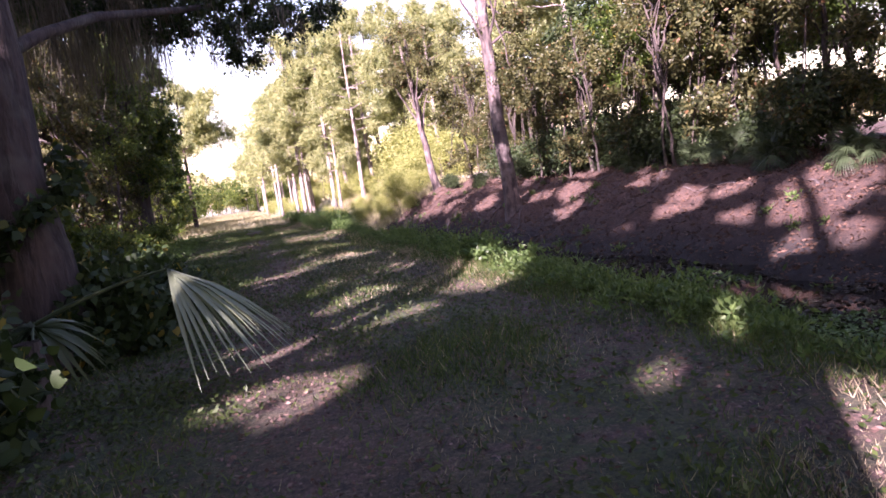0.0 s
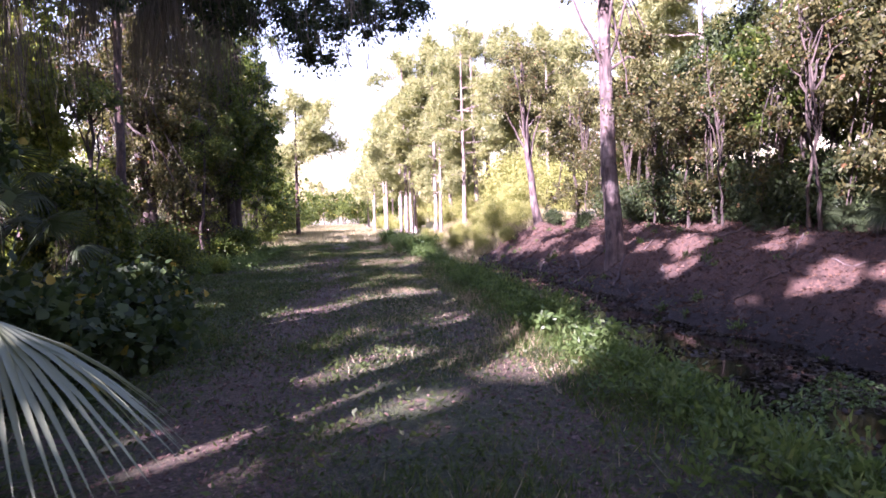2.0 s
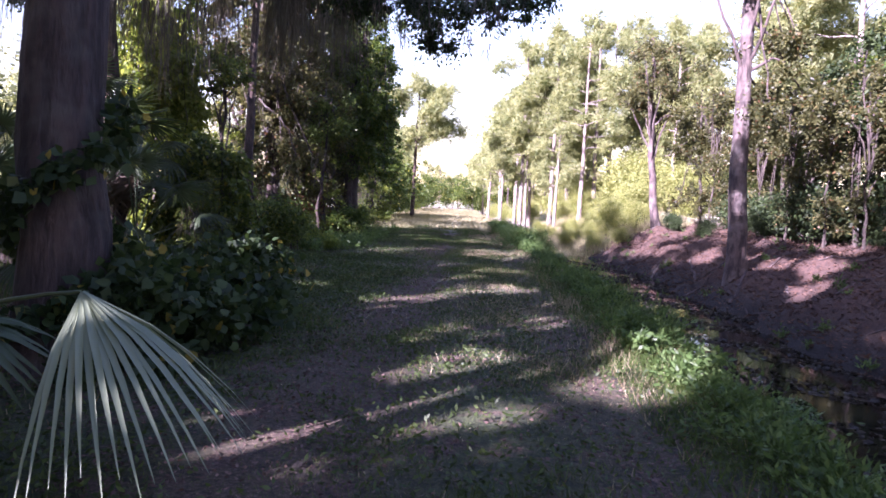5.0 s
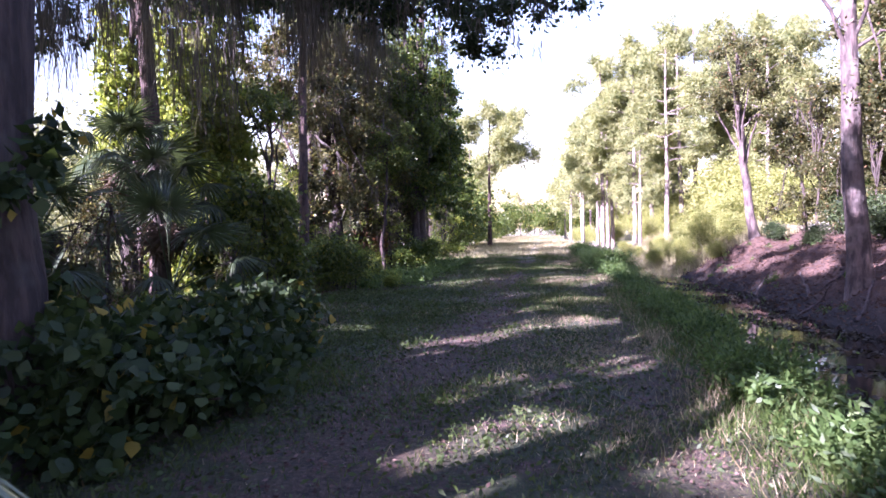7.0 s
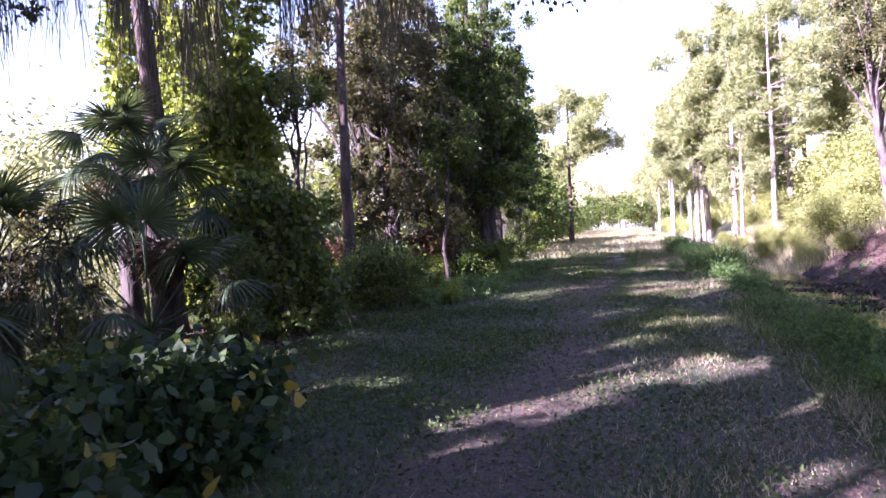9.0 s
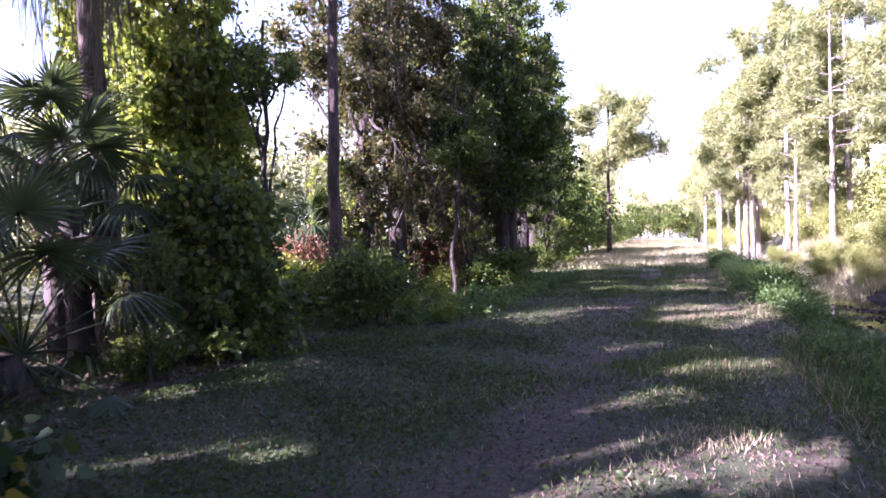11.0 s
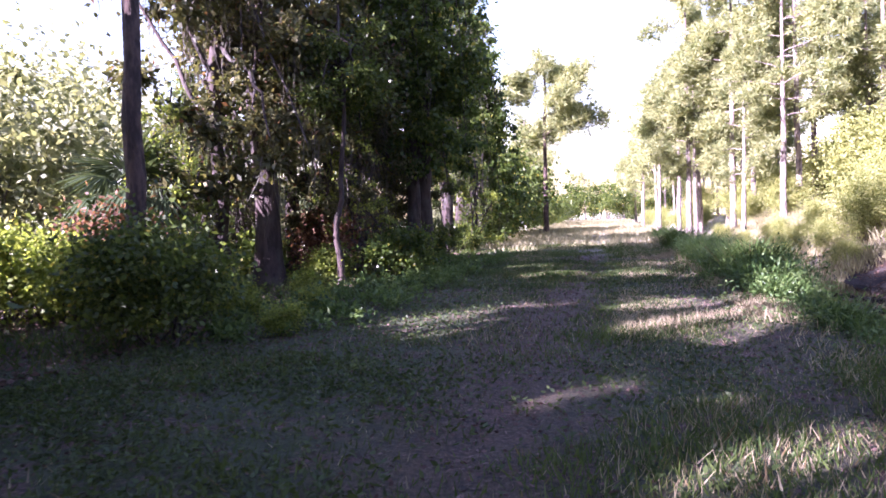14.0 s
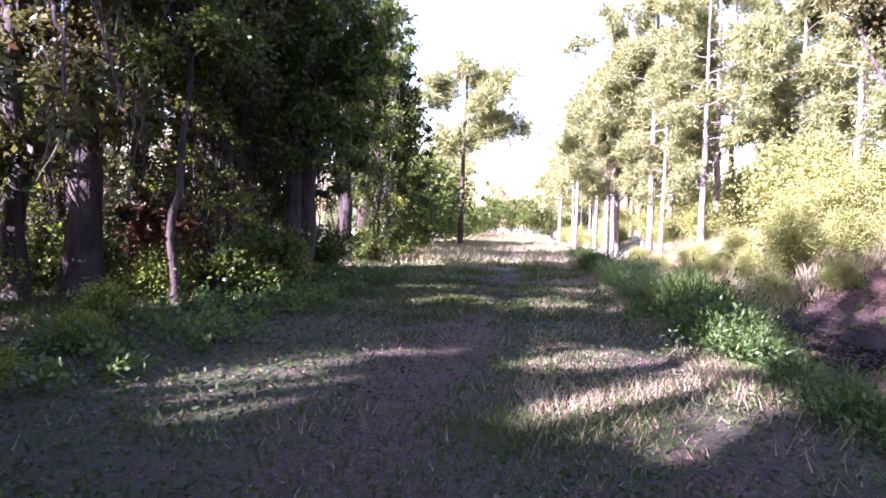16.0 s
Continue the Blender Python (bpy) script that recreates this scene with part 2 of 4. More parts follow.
# ---- gaps in the canopy through which the sun reaches the ground: x, y, half length, half width ----
TRACK_GAPS = [
    (2.9, 6.1, 0.5, 0.26), (3.9, 8.4, 0.55, 0.32), (4.2, 9.9, 0.75, 0.36), (5.9, 9.7, 0.75, 0.42), (6.1, 10.9, 0.6, 0.36),
    (3.9, 11.4, 0.5, 0.2), (5.1, 12.6, 0.4, 0.22), (2.4, 13.7, 0.6, 0.18), (3.0, 13.1, 0.3, 0.18), (5.0, 14.6, 0.9, 0.22),
    (4.2, 15.7, 1.1, 0.26), (3.3, 14.5, 0.5, 0.26), (5.1, 15.9, 0.7, 0.24), (4.0, 17.4, 0.4, 0.22), (4.8, 19.3, 0.7, 0.26),
    (3.6, 20.6, 0.3, 0.18), (1.1, 24.0, 1.8, 0.32), (4.9, 23.6, 1.1, 0.5), (4.4, 25.4, 0.8, 0.36), (6.0, 25.8, 1.1, 0.42),
    (1.9, 23.3, 0.6, 0.16), (2.5, 30.3, 0.7, 0.3), (4.1, 30.1, 0.8, 0.3), (5.3, 4.7, 0.3, 0.02), (2.9, 7.7, 0.4, 0.25),
]
BANK_GAPS = [
    (12.7, 22.6, 0.8, 0.45), (13.2, 21.0, 0.9, 0.35), (14.0, 18.0, 0.6, 0.3), (12.6, 14.6, 0.5, 0.32), (13.3, 13.6, 0.5, 0.28),
    (12.0, 11.8, 0.5, 0.3), (12.0, 14.2, 0.5, 0.22), (12.6, 10.8, 1.0, 0.6), (11.8, 19.2, 0.5, 0.3), (11.0, 9.2, 0.7, 0.5),
    (12.4, 27.5, 0.8, 0.4), (11.8, 30.5, 0.8, 0.4), (13.2, 25.0, 0.6, 0.35), (6.3, 5.4, 0.3, 0.12), (14.0, 11.6, 1.1, 0.8), (13.2, 9.0, 0.9, 0.6), (5.3, 3.4, 0.5, 0.3), (6.9, 30.0, 0.8, 0.5), (1.4, 15.3, 0.35, 0.08), (0.5, 14.7, 0.5, 0.08), (11.2, 33.0, 0.8, 0.4),
]
# the way of the sun onto the bright vines and palms of the tree line
VINE_GAPS = [(3.0, 29.4, 4.6, 1.1), (0.6, 26.6, 3.0, 0.8), (-1.2, 17.2, 1.8, 0.7), (-1.9, 22.6, 1.2, 0.6)]


def sunlit(points, more=()):
    """Which places lie on the sun's way to one of the gaps' patches of ground."""
    flat = np.array((SUN_DIR.x, SUN_DIR.y)) / SUN_DIR.z
    g = points[:, :2] - flat * points[:, 2:3]
    g = g + 0.13 * np.sin(4.1 * g[:, ::-1] + 1.0) + 0.07 * np.sin(9.3 * g[:, ::-1] + 2.0)
    along = np.array((SUN_DIR.x, SUN_DIR.y)) / math.hypot(SUN_DIR.x, SUN_DIR.y)
    hit = np.zeros(len(g), bool)
    for x, y, a, b in TRACK_GAPS + BANK_GAPS + list(more):
        d = g - (x, y)
        u, w = d @ along, d @ np.array((-along[1], along[0]))
        hit = hit | ((u / (a + 0.28)) ** 2 + (w / (b + 0.24)) ** 2 < 1)
    return hit & (np.random.default_rng(len(g)).uniform(0, 1, len(g)) < 0.99)


def opened(mesh, place, corners=4, more=()):
    """Leaves without those that would shade the sunlit patches."""
    v, f = mesh
    leaf = v.reshape(-1, corners, 3)
    keep = ~sunlit(leaf.mean(1) + np.array(place), more)
    per = len(f) // len(leaf)
    return leaf[keep].reshape(-1, 3), f[: per * int(keep.sum())]


# ---- the lie of the land ----
def lip(y):
    return 6.45 - np.maximum(0, y - 18) * 0.023


WATER = -0.82


def height(x, y):
    """Level grassy track, ditch with water beside it, spoil bank beyond."""
    s = x - lip(y)
    z = 0.05 * np.sin(x * 1.3 + y * 0.21) * np.sin(y * 0.37 + 0.5) + 0.025 * np.sin(x * 3.1 + 1.0) * np.sin(y * 2.3)
    z = z - 0.05 * np.exp(-((x - 3.3 + 0.023 * np.maximum(0, y - 18)) / 0.35) ** 2) - 0.05 * np.exp(-((x - 5.2 + 0.023 * np.maximum(0, y - 18)) / 0.35) ** 2)
    knots = [-60, -0.45, 0.05, 0.4, 0.8, 2.6, 3.8, 4.5, 5.6, 7.0, 8.4, 14.4, 60]
    levels = [0, 0, -0.1, -0.5, -0.85, -1.2, -1.0, -0.6, 0.05, 0.6, 0.78, 0.75, 0.7]
    wob = 0.25 * np.sin(y * 0.9) + 0.18 * np.sin(y * 2.1 + 1.3) + 0.3 * np.sin(y * 0.33 + 2)
    far = np.clip((s - 2.5) / 1.5, 0, 1)
    d = np.interp(s + wob * far * 0.8, knots, levels)
    bumps = far * (0.14 * np.sin(x * 2.7 + y * 1.1) * np.sin(y * 1.9 - x) + 0.06 * np.sin(x * 6 + y * 5) * np.sin(y * 4.2) + 0.045 * np.sin(x * 11 + y * 7) * np.sin(y * 8.3 - x * 5))
    hill = 0.5 * np.exp(-((y - 46) / 9) ** 2) * np.clip((s - 5) / 2, 0, 1)
    return d + z * np.clip(1 - np.abs(s) / 3, 0.3, 1) + bumps + hill


def on_ground(x, y):
    return float(height(np.array(float(x)), np.array(float(y))))


def ground_material():
    m, nt, p, out = material("forest_track_soil")
    tc = nt.nodes.new("ShaderNodeTexCoord").outputs["Object"]
    sep = nt.nodes.new("ShaderNodeSeparateXYZ")
    nt.links.new(tc, sep.inputs[0])
    fine = noise_of(nt, 30, 8, 0.85, tc)
    mid = noise_of(nt, 2.4, 5, 0.65, tc)
    big = noise_of(nt, 0.45, 3, 0.5, tc)
    soil = ramp(nt, fine, [(0.32, (0.022, 0.013, 0.01)), (0.5, (0.095, 0.05, 0.04)), (0.68, (0.28, 0.175, 0.145))])
    turf = ramp(nt, fine, [(0.32, (0.014, 0.024, 0.007)), (0.52, (0.042, 0.06, 0.018)), (0.7, (0.12, 0.13, 0.05))])
    red = ramp(nt, fine, [(0.32, (0.016, 0.011, 0.009)), (0.5, (0.066, 0.036, 0.026)), (0.68, (0.15, 0.088, 0.06))])
    c = mix(nt, ramp(nt, mid, [(0.34, (0, 0, 0)), (0.5, (1, 1, 1))]), soil, turf)
    # bare wheel tracks
    lean = nt.nodes.new("ShaderNodeMath")
    lean.operation, lean.inputs[1].default_value = "MULTIPLY_ADD", 0.023
    past = nt.nodes.new("ShaderNodeMath")
    past.operation, past.inputs[1].default_value = "SUBTRACT", 18.0
    past_only = nt.nodes.new("ShaderNodeMath")
    past_only.operation, past_only.inputs[1].default_value = "MAXIMUM", 0.0
    nt.links.new(sep.outputs["Y"], past.inputs[0])
    nt.links.new(past.outputs[0], past_only.inputs[0])
    nt.links.new(past_only.outputs[0], lean.inputs[0])
    nt.links.new(sep.outputs["X"], lean.inputs[2])
    scaled = nt.nodes.new("ShaderNodeMath")
    scaled.operation, scaled.inputs[1].default_value = "DIVIDE", 8.0
    nt.links.new(lean.outputs[0], scaled.inputs[0])
    bare = ramp(nt, scaled.outputs[0], [(0.26, (0, 0, 0)), (0.36, (0.9, 0.9, 0.9)), (0.42, (0.9, 0.9, 0.9)), (0.52, (0.05, 0.05, 0.05)), (0.58, (0.05, 0.05, 0.05)), (0.64, (0.5, 0.5, 0.5)), (0.69, (0.5, 0.5, 0.5)), (0.77, (0, 0, 0))])
    c = mix(nt, mix(nt, 0.5, bare, mid, "MULTIPLY"), c, mix(nt, 0.12, soil, turf))
    # red needle litter on the far bank
    bank = nt.nodes.new("ShaderNodeMapRange")
    for key, v in (("From Min", 9.2), ("From Max", 10.4)):
        bank.inputs[key].default_value = v
    nt.links.new(sep.outputs["X"], bank.inputs["Value"])
    c = mix(nt, bank.outputs[0], c, red)
    # wet black mud low in the ditch
    mud = nt.nodes.new("ShaderNodeMapRange")
    for key, v in (("From Min", -0.12), ("From Max", -0.62)):
        mud.inputs[key].default_value = v
    nt.links.new(sep.outputs["Z"], mud.inputs["Value"])
    c = mix(nt, mud.outputs[0], c, (0.018, 0.014, 0.011))
    # far ground paled to sand, the open sun there put into its colour
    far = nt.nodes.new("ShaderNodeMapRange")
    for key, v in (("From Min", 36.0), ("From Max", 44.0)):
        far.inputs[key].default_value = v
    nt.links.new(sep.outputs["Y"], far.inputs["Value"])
    sunlit_sand = ramp(nt, big, [(0.4, (0.5, 0.45, 0.36)), (0.6, (0.33, 0.33, 0.18))])
    c = mix(nt, far.outputs[0], c, mix(nt, 0.65, c, sunlit_sand))
    clod = noise_of(nt, 7.5, 5, 0.7, tc)
    c = mix(nt, 1.0, c, ramp(nt, clod, [(0.36, (0.5, 0.5, 0.5)), (0.52, (1, 1, 1)), (0.66, (1.0, 0.95, 0.85))]), "MULTIPLY")
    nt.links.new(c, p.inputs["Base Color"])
    p.inputs["Roughness"].default_value = 0.95
    b = node(nt, "ShaderNodeBump", Strength=1.0, Distance=0.06)
    nt.links.new(mix(nt, 0.5, fine, clod), b.inputs["Height"])
    nt.links.new(b.outputs[0], p.inputs["Normal"])
    return m


def build_ground():
    xs = np.unique(np.r_[-4000, -600, -300, -150, -80, -45, np.arange(-26, -3, 1.0), np.arange(-3, 16, 0.16), np.arange(16, 28, 1.0), 40, 60, 120, 300, 600, 4000])
    ys = np.unique(np.r_[-4000, -400, -150, -60, np.arange(-20, 0, 1.0), np.arange(0, 45, 0.2), np.arange(45, 100, 1.0), 120, 150, 200, 300, 600, 1200, 4500])
    gx, gy = np.meshgrid(xs, ys, indexing="ij")
    v = np.stack([gx, gy, height(gx, gy)], -1).reshape(-1, 3)
    i, j = np.meshgrid(np.arange(len(xs) - 1), np.arange(len(ys) - 1), indexing="ij")
    n = len(ys)
    f = np.stack([i * n + j, (i + 1) * n + j, (i + 1) * n + j + 1, i * n + j + 1], -1).reshape(-1, 4)
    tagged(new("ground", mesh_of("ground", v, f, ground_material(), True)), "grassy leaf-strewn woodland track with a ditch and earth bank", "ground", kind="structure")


def build_water():
    m, nt, p, out = material("ditch_water")
    p.inputs["Base Color"].default_value = (0.012, 0.011, 0.008, 1)
    p.inputs["Roughness"].default_value = 0.04
    p.inputs["IOR"].default_value = 1.33
    b = node(nt, "ShaderNodeBump", Strength=0.06, Distance=0.02)
    nt.links.new(noise_of(nt, 5, 3), b.inputs["Height"])
    nt.links.new(b.outputs[0], p.inputs["Normal"])
    ys = np.arange(-20, 100, 1.0)
    l = lip(ys)
    v = np.concatenate([np.stack([l + 0.5, ys, 0 * ys + WATER], -1), np.stack([l + 4.8, ys, 0 * ys + WATER], -1)])
    k, n = np.arange(len(ys) - 1), len(ys)
    tagged(new("water", mesh_of("water", v, np.stack([k, k + n, k + n + 1, k + 1], -1), m)), "dark still ditch water reflecting the trees", "water", kind="structure")


build_ground()
build_water()


# ---- trees ----
def add_limbs(name, joints, seed, ob, mat, sides=8):
    """Each limb (start, end, thick, thin, sag) as a part of its own."""
    for i, (a, b, r0, r1, s) in enumerate(joints):
        part(name, mesh_of(name, *tube(bend(a, b, 9, s, 0.05, seed + i), np.linspace(r0, r1, 9), sides, 0.05, seed + i), mat, True), ob)


def trunk_tube(top, radius, thin, seed, flare=1.5, wander=0.05, n=16, sides=14):
    line = bend((0, 0, -0.25), top, n, 0, wander, seed)
    t = np.linspace(0, 1, n)
    r = radius * (1 - t) + thin * t
    r = r * (1 + (flare - 1) * np.exp(-t * top[2] / 0.35))
    return line, tube(line, r, sides, 0.06, seed)


def broadleaf(name, x, y, label, h, radius, clumps, count, leaf=(0.09, 0.05), lean=(0, 0), mat=None, bark=None, seed=1, moss=0, thin=None, low=0.35, group="", moss_length=1.0, more=()):
    """A broadleaved tree: trunk, limbs to its clumps, crown and hanging moss."""
    ob = thing(name, x, y, on_ground(x, y), label, "tree", group)
    line, mesh = trunk_tube((lean[0], lean[1], h), radius, thin or radius * 0.35, seed)
    part("trunk", mesh_of("trunk", *mesh, bark or OAK_BARK, True), ob)
    c, rng = np.asarray(clumps, float), np.random.default_rng(seed)
    joints = []
    for k in c[:: max(1, len(c) // 14)]:
        i = int(np.clip((rng.uniform(low, 0.85)) * len(line), 2, len(line) - 2))
        start = line[i]
        joints.append((start, k[:3], radius * 0.24 * (1 - i / len(line)) + 0.02, 0.012, 0.25))
    if more:
        base, along = np.array((x, y, on_ground(x, y))), np.linspace(0.1, 1, 12)[:, None]
        joints = [j for j in joints if not sunlit(base + np.asarray(j[0]) * (1 - along) + np.asarray(j[1]) * along).any()]
    add_limbs("limb", joints, seed, ob, bark or OAK_BARK)
    part("crown", mesh_of("crown", *opened(leaf_clumps(c, count, *leaf, seed), (x, y, on_ground(x, y)), 4, more), mat or OAK_LEAF), ob)
    if moss:
        at, _ = clump_points(c, moss, rng, 0.6)
        at = np.repeat(at, 4, 0) + rng.normal(0, 0.05, (4 * moss, 3))
        tagged(part("hanging_moss", mesh_of("hanging_moss", *strands(at, moss_length, 0.011, seed), MOSS), ob, "grey hanging tree moss"), kind="stuff")
    return ob


def pine_mesh(h, radius, seed, bare=0.5, width=2.6, tufts=170, needles=24, big=1.0):
    """Trunk, boughs and needle tufts of a pine."""
    rng = np.random.default_rng(seed)
    line, trunk = trunk_tube((rng.normal(0, 0.25), rng.normal(0, 0.25), h), radius, 0.05, seed, 1.25, 0.02, 18, 10)
    joints, heads = [], []
    for k in range(20):
        u = bare + (1 - bare) * (k + rng.uniform()) / 20
        start = line[min(int(u * 17), 17)]
        a = rng.uniform(0, 6.283)
        reach = width * (0.35 + 0.75 * math.sin(math.pi * min(1, (u - bare) / (1 - bare) * 0.75 + 0.22))) * rng.uniform(0.6, 1.1)
        end = start + (math.cos(a) * reach, math.sin(a) * reach, rng.uniform(0.1, 0.9))
        joints.append((start, end, 0.06 * (1.3 - u), 0.012, 0.1))
        for _ in range(tufts // 20):
            q = rng.uniform(0.45, 1.05)
            heads.append(start + (end - start) * q + rng.normal(0, 0.4, 3))
    heads = np.array(heads)
    at = np.repeat(heads, needles, 0) + rng.normal(0, 0.05, (len(heads) * needles, 3))
    out = rng.normal(size=at.shape) + (0, 0, 0.35)
    return trunk, joints, leaves(at, out, 0.46 * big, 0.06 * big, rng, 0.02)


def pine(name, x, y, label, h, radius, seed, group="", bark=None, **more):
    ob = thing(name, x, y, on_ground(x, y), label, "tree", group)
    t, l, n = pine_mesh(h, radius, seed, **more)
    part("trunk", mesh_of("trunk", *t, bark or PINE_BARK, True), ob)
    add_limbs("bough", l, seed, ob, bark or PINE_BARK, 5)
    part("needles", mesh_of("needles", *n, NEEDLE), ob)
    return ob


def shrub(name, x, y, label, rx, ry, h, count, leaf, mat, seed, group="", lumps=14, stems=7, heart=False, sit=0.52):
    """A bush: stems from the ground and a lumpy crown of leaves."""
    ob = thing(name, x, y, on_ground(x, y), label, "bush", group)
    rng = np.random.default_rng(seed)
    c = spread(0, 0, h * sit, rx * 0.75, ry * 0.75, h * 0.4, lumps, 0.2 * h, 0.34 * h, seed)
    c[:, 3] = np.minimum(c[:, 3], np.minimum(rx, ry) * 0.55)
    joints = [((rng.normal(0, rx * 0.2), rng.normal(0, ry * 0.2), -0.1), k[:3], 0.022, 0.006, 0.1) for k in c[:stems]]
    add_limbs("stem", joints, seed, ob, TWIG, 5)
    part("foliage", mesh_of("foliage", *leaf_clumps(c, count, *leaf, seed, heart=heart), mat), ob)
    return ob


def curtain(name, x, y, label, h, r_low, r_high, count, leaf, mat, seed, bark=None, lean=(0, 0), trunk=0.2, lumps=70, heart=False, floor=0.0):
    """A trunk wholly hung with vines: leafy ropes from top to ground."""
    ob = thing(name, x, y, on_ground(x, y), label, "tree")
    line, mesh = trunk_tube((lean[0], lean[1], h * 1.02), trunk, 0.06, seed)
    part("trunk", mesh_of("trunk", *mesh, bark or OAK_BARK, True), ob)
    rng = np.random.default_rng(seed)
    ropes, c = [], []
    for k in range(lumps):
        a, top, low = rng.uniform(0, 6.283), rng.uniform(0.5, 1.0), rng.uniform(floor, 0.5)
        for u in np.linspace(low, top, 7):
            r = (r_low * (1 - u) ** 1.3 + r_high * u ** 0.5) * rng.uniform(0.4, 1.4)
            c.append((math.cos(a) * r + lean[0] * u, math.sin(a) * r + lean[1] * u, u * h, rng.uniform(0.1, 0.36)))
    ropes = [((c[7 * k + 6][0], c[7 * k + 6][1], c[7 * k + 6][2]), (c[7 * k][0], c[7 * k][1], c[7 * k][2]), 0.014, 0.01, 0.0) for k in range(0, lumps, 3)]
    add_limbs("vine_stem", ropes, seed, ob, TWIG, 4)
    part("vine_leaves", mesh_of("vine_leaves", *opened(leaf_clumps(c, count, *leaf, seed, 0.9, heart=heart), (x, y, on_ground(x, y)), 8 if heart else 4), mat), ob)
    return ob


def frond_mesh(radius, petiole, droop, seed, segments=26, mat=None, spread_deg=300, fan_tilt=-0.3, wide=0.34):
    """A fan leaf at the origin, pointing along +x: stalk, then pleated blades."""
    rng = np.random.default_rng(seed)
    hub = np.array((petiole, 0, petiole * 0.1))
    verts = [hub + (0, -0.015, 0.004), hub, hub + (0, 0.015, 0.004)]
    faces = []
    for k in range(segments):
        a = radians(spread_deg) * ((k + 0.5) / segments - 0.5)
        l = radius * (0.72 + 0.28 * math.cos(a * 0.5)) * rng.uniform(0.9, 1.05)
        d = np.array((math.cos(a), math.sin(a), fan_tilt + rng.normal(0, 0.05)))
        d /= np.linalg.norm(d)
        s = np.array((-math.sin(a), math.cos(a), 0))
        w = radius * radians(spread_deg) / segments * wide
        rows = [(0, 1, 2)]
        for t, ww in ((0.4, 0.8), (0.62, 0.7), (0.85, 0.35), (1.0, 0.05)):
            mid = hub + d * l * t - np.array((0, 0, 1)) * droop * radius * t**2.4
            lift = np.array((0, 0, 0.35 * w * ww))
            i = len(verts)
            verts += [mid - s * w * ww + lift, mid - lift, mid + s * w * ww + lift]
            rows.append((i, i + 1, i + 2))
        for p, q in zip(rows, rows[1:]):
            faces += [(p[0], p[1], q[1], q[0]), (p[1], p[2], q[2], q[1])]
    return np.array(verts), np.array(faces)


def stalk_mesh(radius, petiole):
    hub = np.array((petiole, 0, petiole * 0.1))
    return mesh_of("stalk", *tube(bend((0, 0, 0), hub, 6, 0.04), np.linspace(0.02, 0.011, 6) * (0.6 + 0.4 * radius), 6), PALM_LEAF, True)


def palm(name, x, y, label, h, radius, fronds, seed, dead=6, trunk=0.16, group="", reach=0.9):
    """A fan palm: booted trunk, green fronds, brown ones hanging under them."""
    ob = thing(name, x, y, on_ground(x, y), label, "palm", group)
    rng = np.random.default_rng(seed)
    if h > 0.3:
        n = 24
        line = bend((0, 0, -0.2), (rng.normal(0, 0.1), rng.normal(0, 0.1), h), n)
        r = trunk * (1 + 0.12 * (np.arange(n) % 2)) * np.linspace(1.1, 0.95, n)
        part("trunk", mesh_of("trunk", *tube(line, r, 12, 0.08, seed), TWIG, False), ob)
    kinds = [mesh_of("frond", *frond_mesh(radius, radius * reach, d, seed + i, 30, None, 290, -0.3, 0.24), PALM_LEAF) for i, d in enumerate((0.25, 0.55, 0.9))]
    stalk, brown_stalk = stalk_mesh(radius, radius * reach), stalk_mesh(radius, radius * 0.7)
    brown = mesh_of("dead_frond", *frond_mesh(radius * 0.9, radius * 0.7, 0.9, seed + 9, 18), PALM_DEAD)
    for k in range(fronds):
        up = 80 - 105 * (k + 0.5) / fronds + rng.uniform(-9, 9)
        f = part("frond", kinds[int(np.clip((75 - up) / 40, 0, 2))], ob)
        part("stalk", stalk, f)
        f.matrix_basis = pose(0, 0, h, 0, -up, k * 137.5 + rng.uniform(-12, 12)) @ Matrix.Scale(rng.uniform(0.8, 1.1), 4)
    for k in range(dead):
        f = part("dead_frond", brown, ob, "brown withered frond")
        part("stalk", brown_stalk, f)
        f.matrix_basis = pose(0, 0, h - 0.1, 0, rng.uniform(45, 75), k * 101 + rng.uniform(-20, 20)) @ Matrix.Scale(rng.uniform(0.8, 1.1), 4)
    return ob


def placed(ob, x, y, turn, size):
    """A copy of a tree or bush elsewhere."""
    return copy_thing(ob, pose(x, y, on_ground(x, y), 0, 0, turn) @ Matrix.Scale(size, 4))


# -- beside the track, from the start --
oak_clumps = np.concatenate([
    spread(2.0, 5.3, 5.3, 1.4, 2.2, 0.7, 34, 0.25, 0.5, 3),
    spread(2.7, 7.2, 5.0, 0.9, 0.9, 0.5, 14, 0.2, 0.36, 4),
    spread(4.0, 6.6, 5.2, 1.0, 0.9, 0.45, 16, 0.2, 0.36, 20),
    spread(-0.6, 5.0, 5.6, 2.2, 2.2, 0.6, 30, 0.3, 0.5, 14),
    spread(-2.6, 8.5, 6.6, 2.2, 2.6, 0.9, 34, 0.28, 0.5, 19),
    spread(-4.6, 6.0, 5.0, 0.7, 1.0, 0.6, 8, 0.2, 0.34, 15),
    spread(-0.3, 2.0, 10.3, 3.0, 3.0, 1.5, 34, 0.3, 0.6, 17),
    spread(1.0, 0.6, 7.2, 2.6, 2.4, 0.9, 26, 0.3, 0.55, 18),
    spread(-2.0, -0.5, 6.4, 3.4, 3.0, 1.2, 16, 0.25, 0.5, 5),
    spread(0.0, -5.0, 6.8, 3.0, 2.5, 1.2, 14, 0.25, 0.5, 6),
])
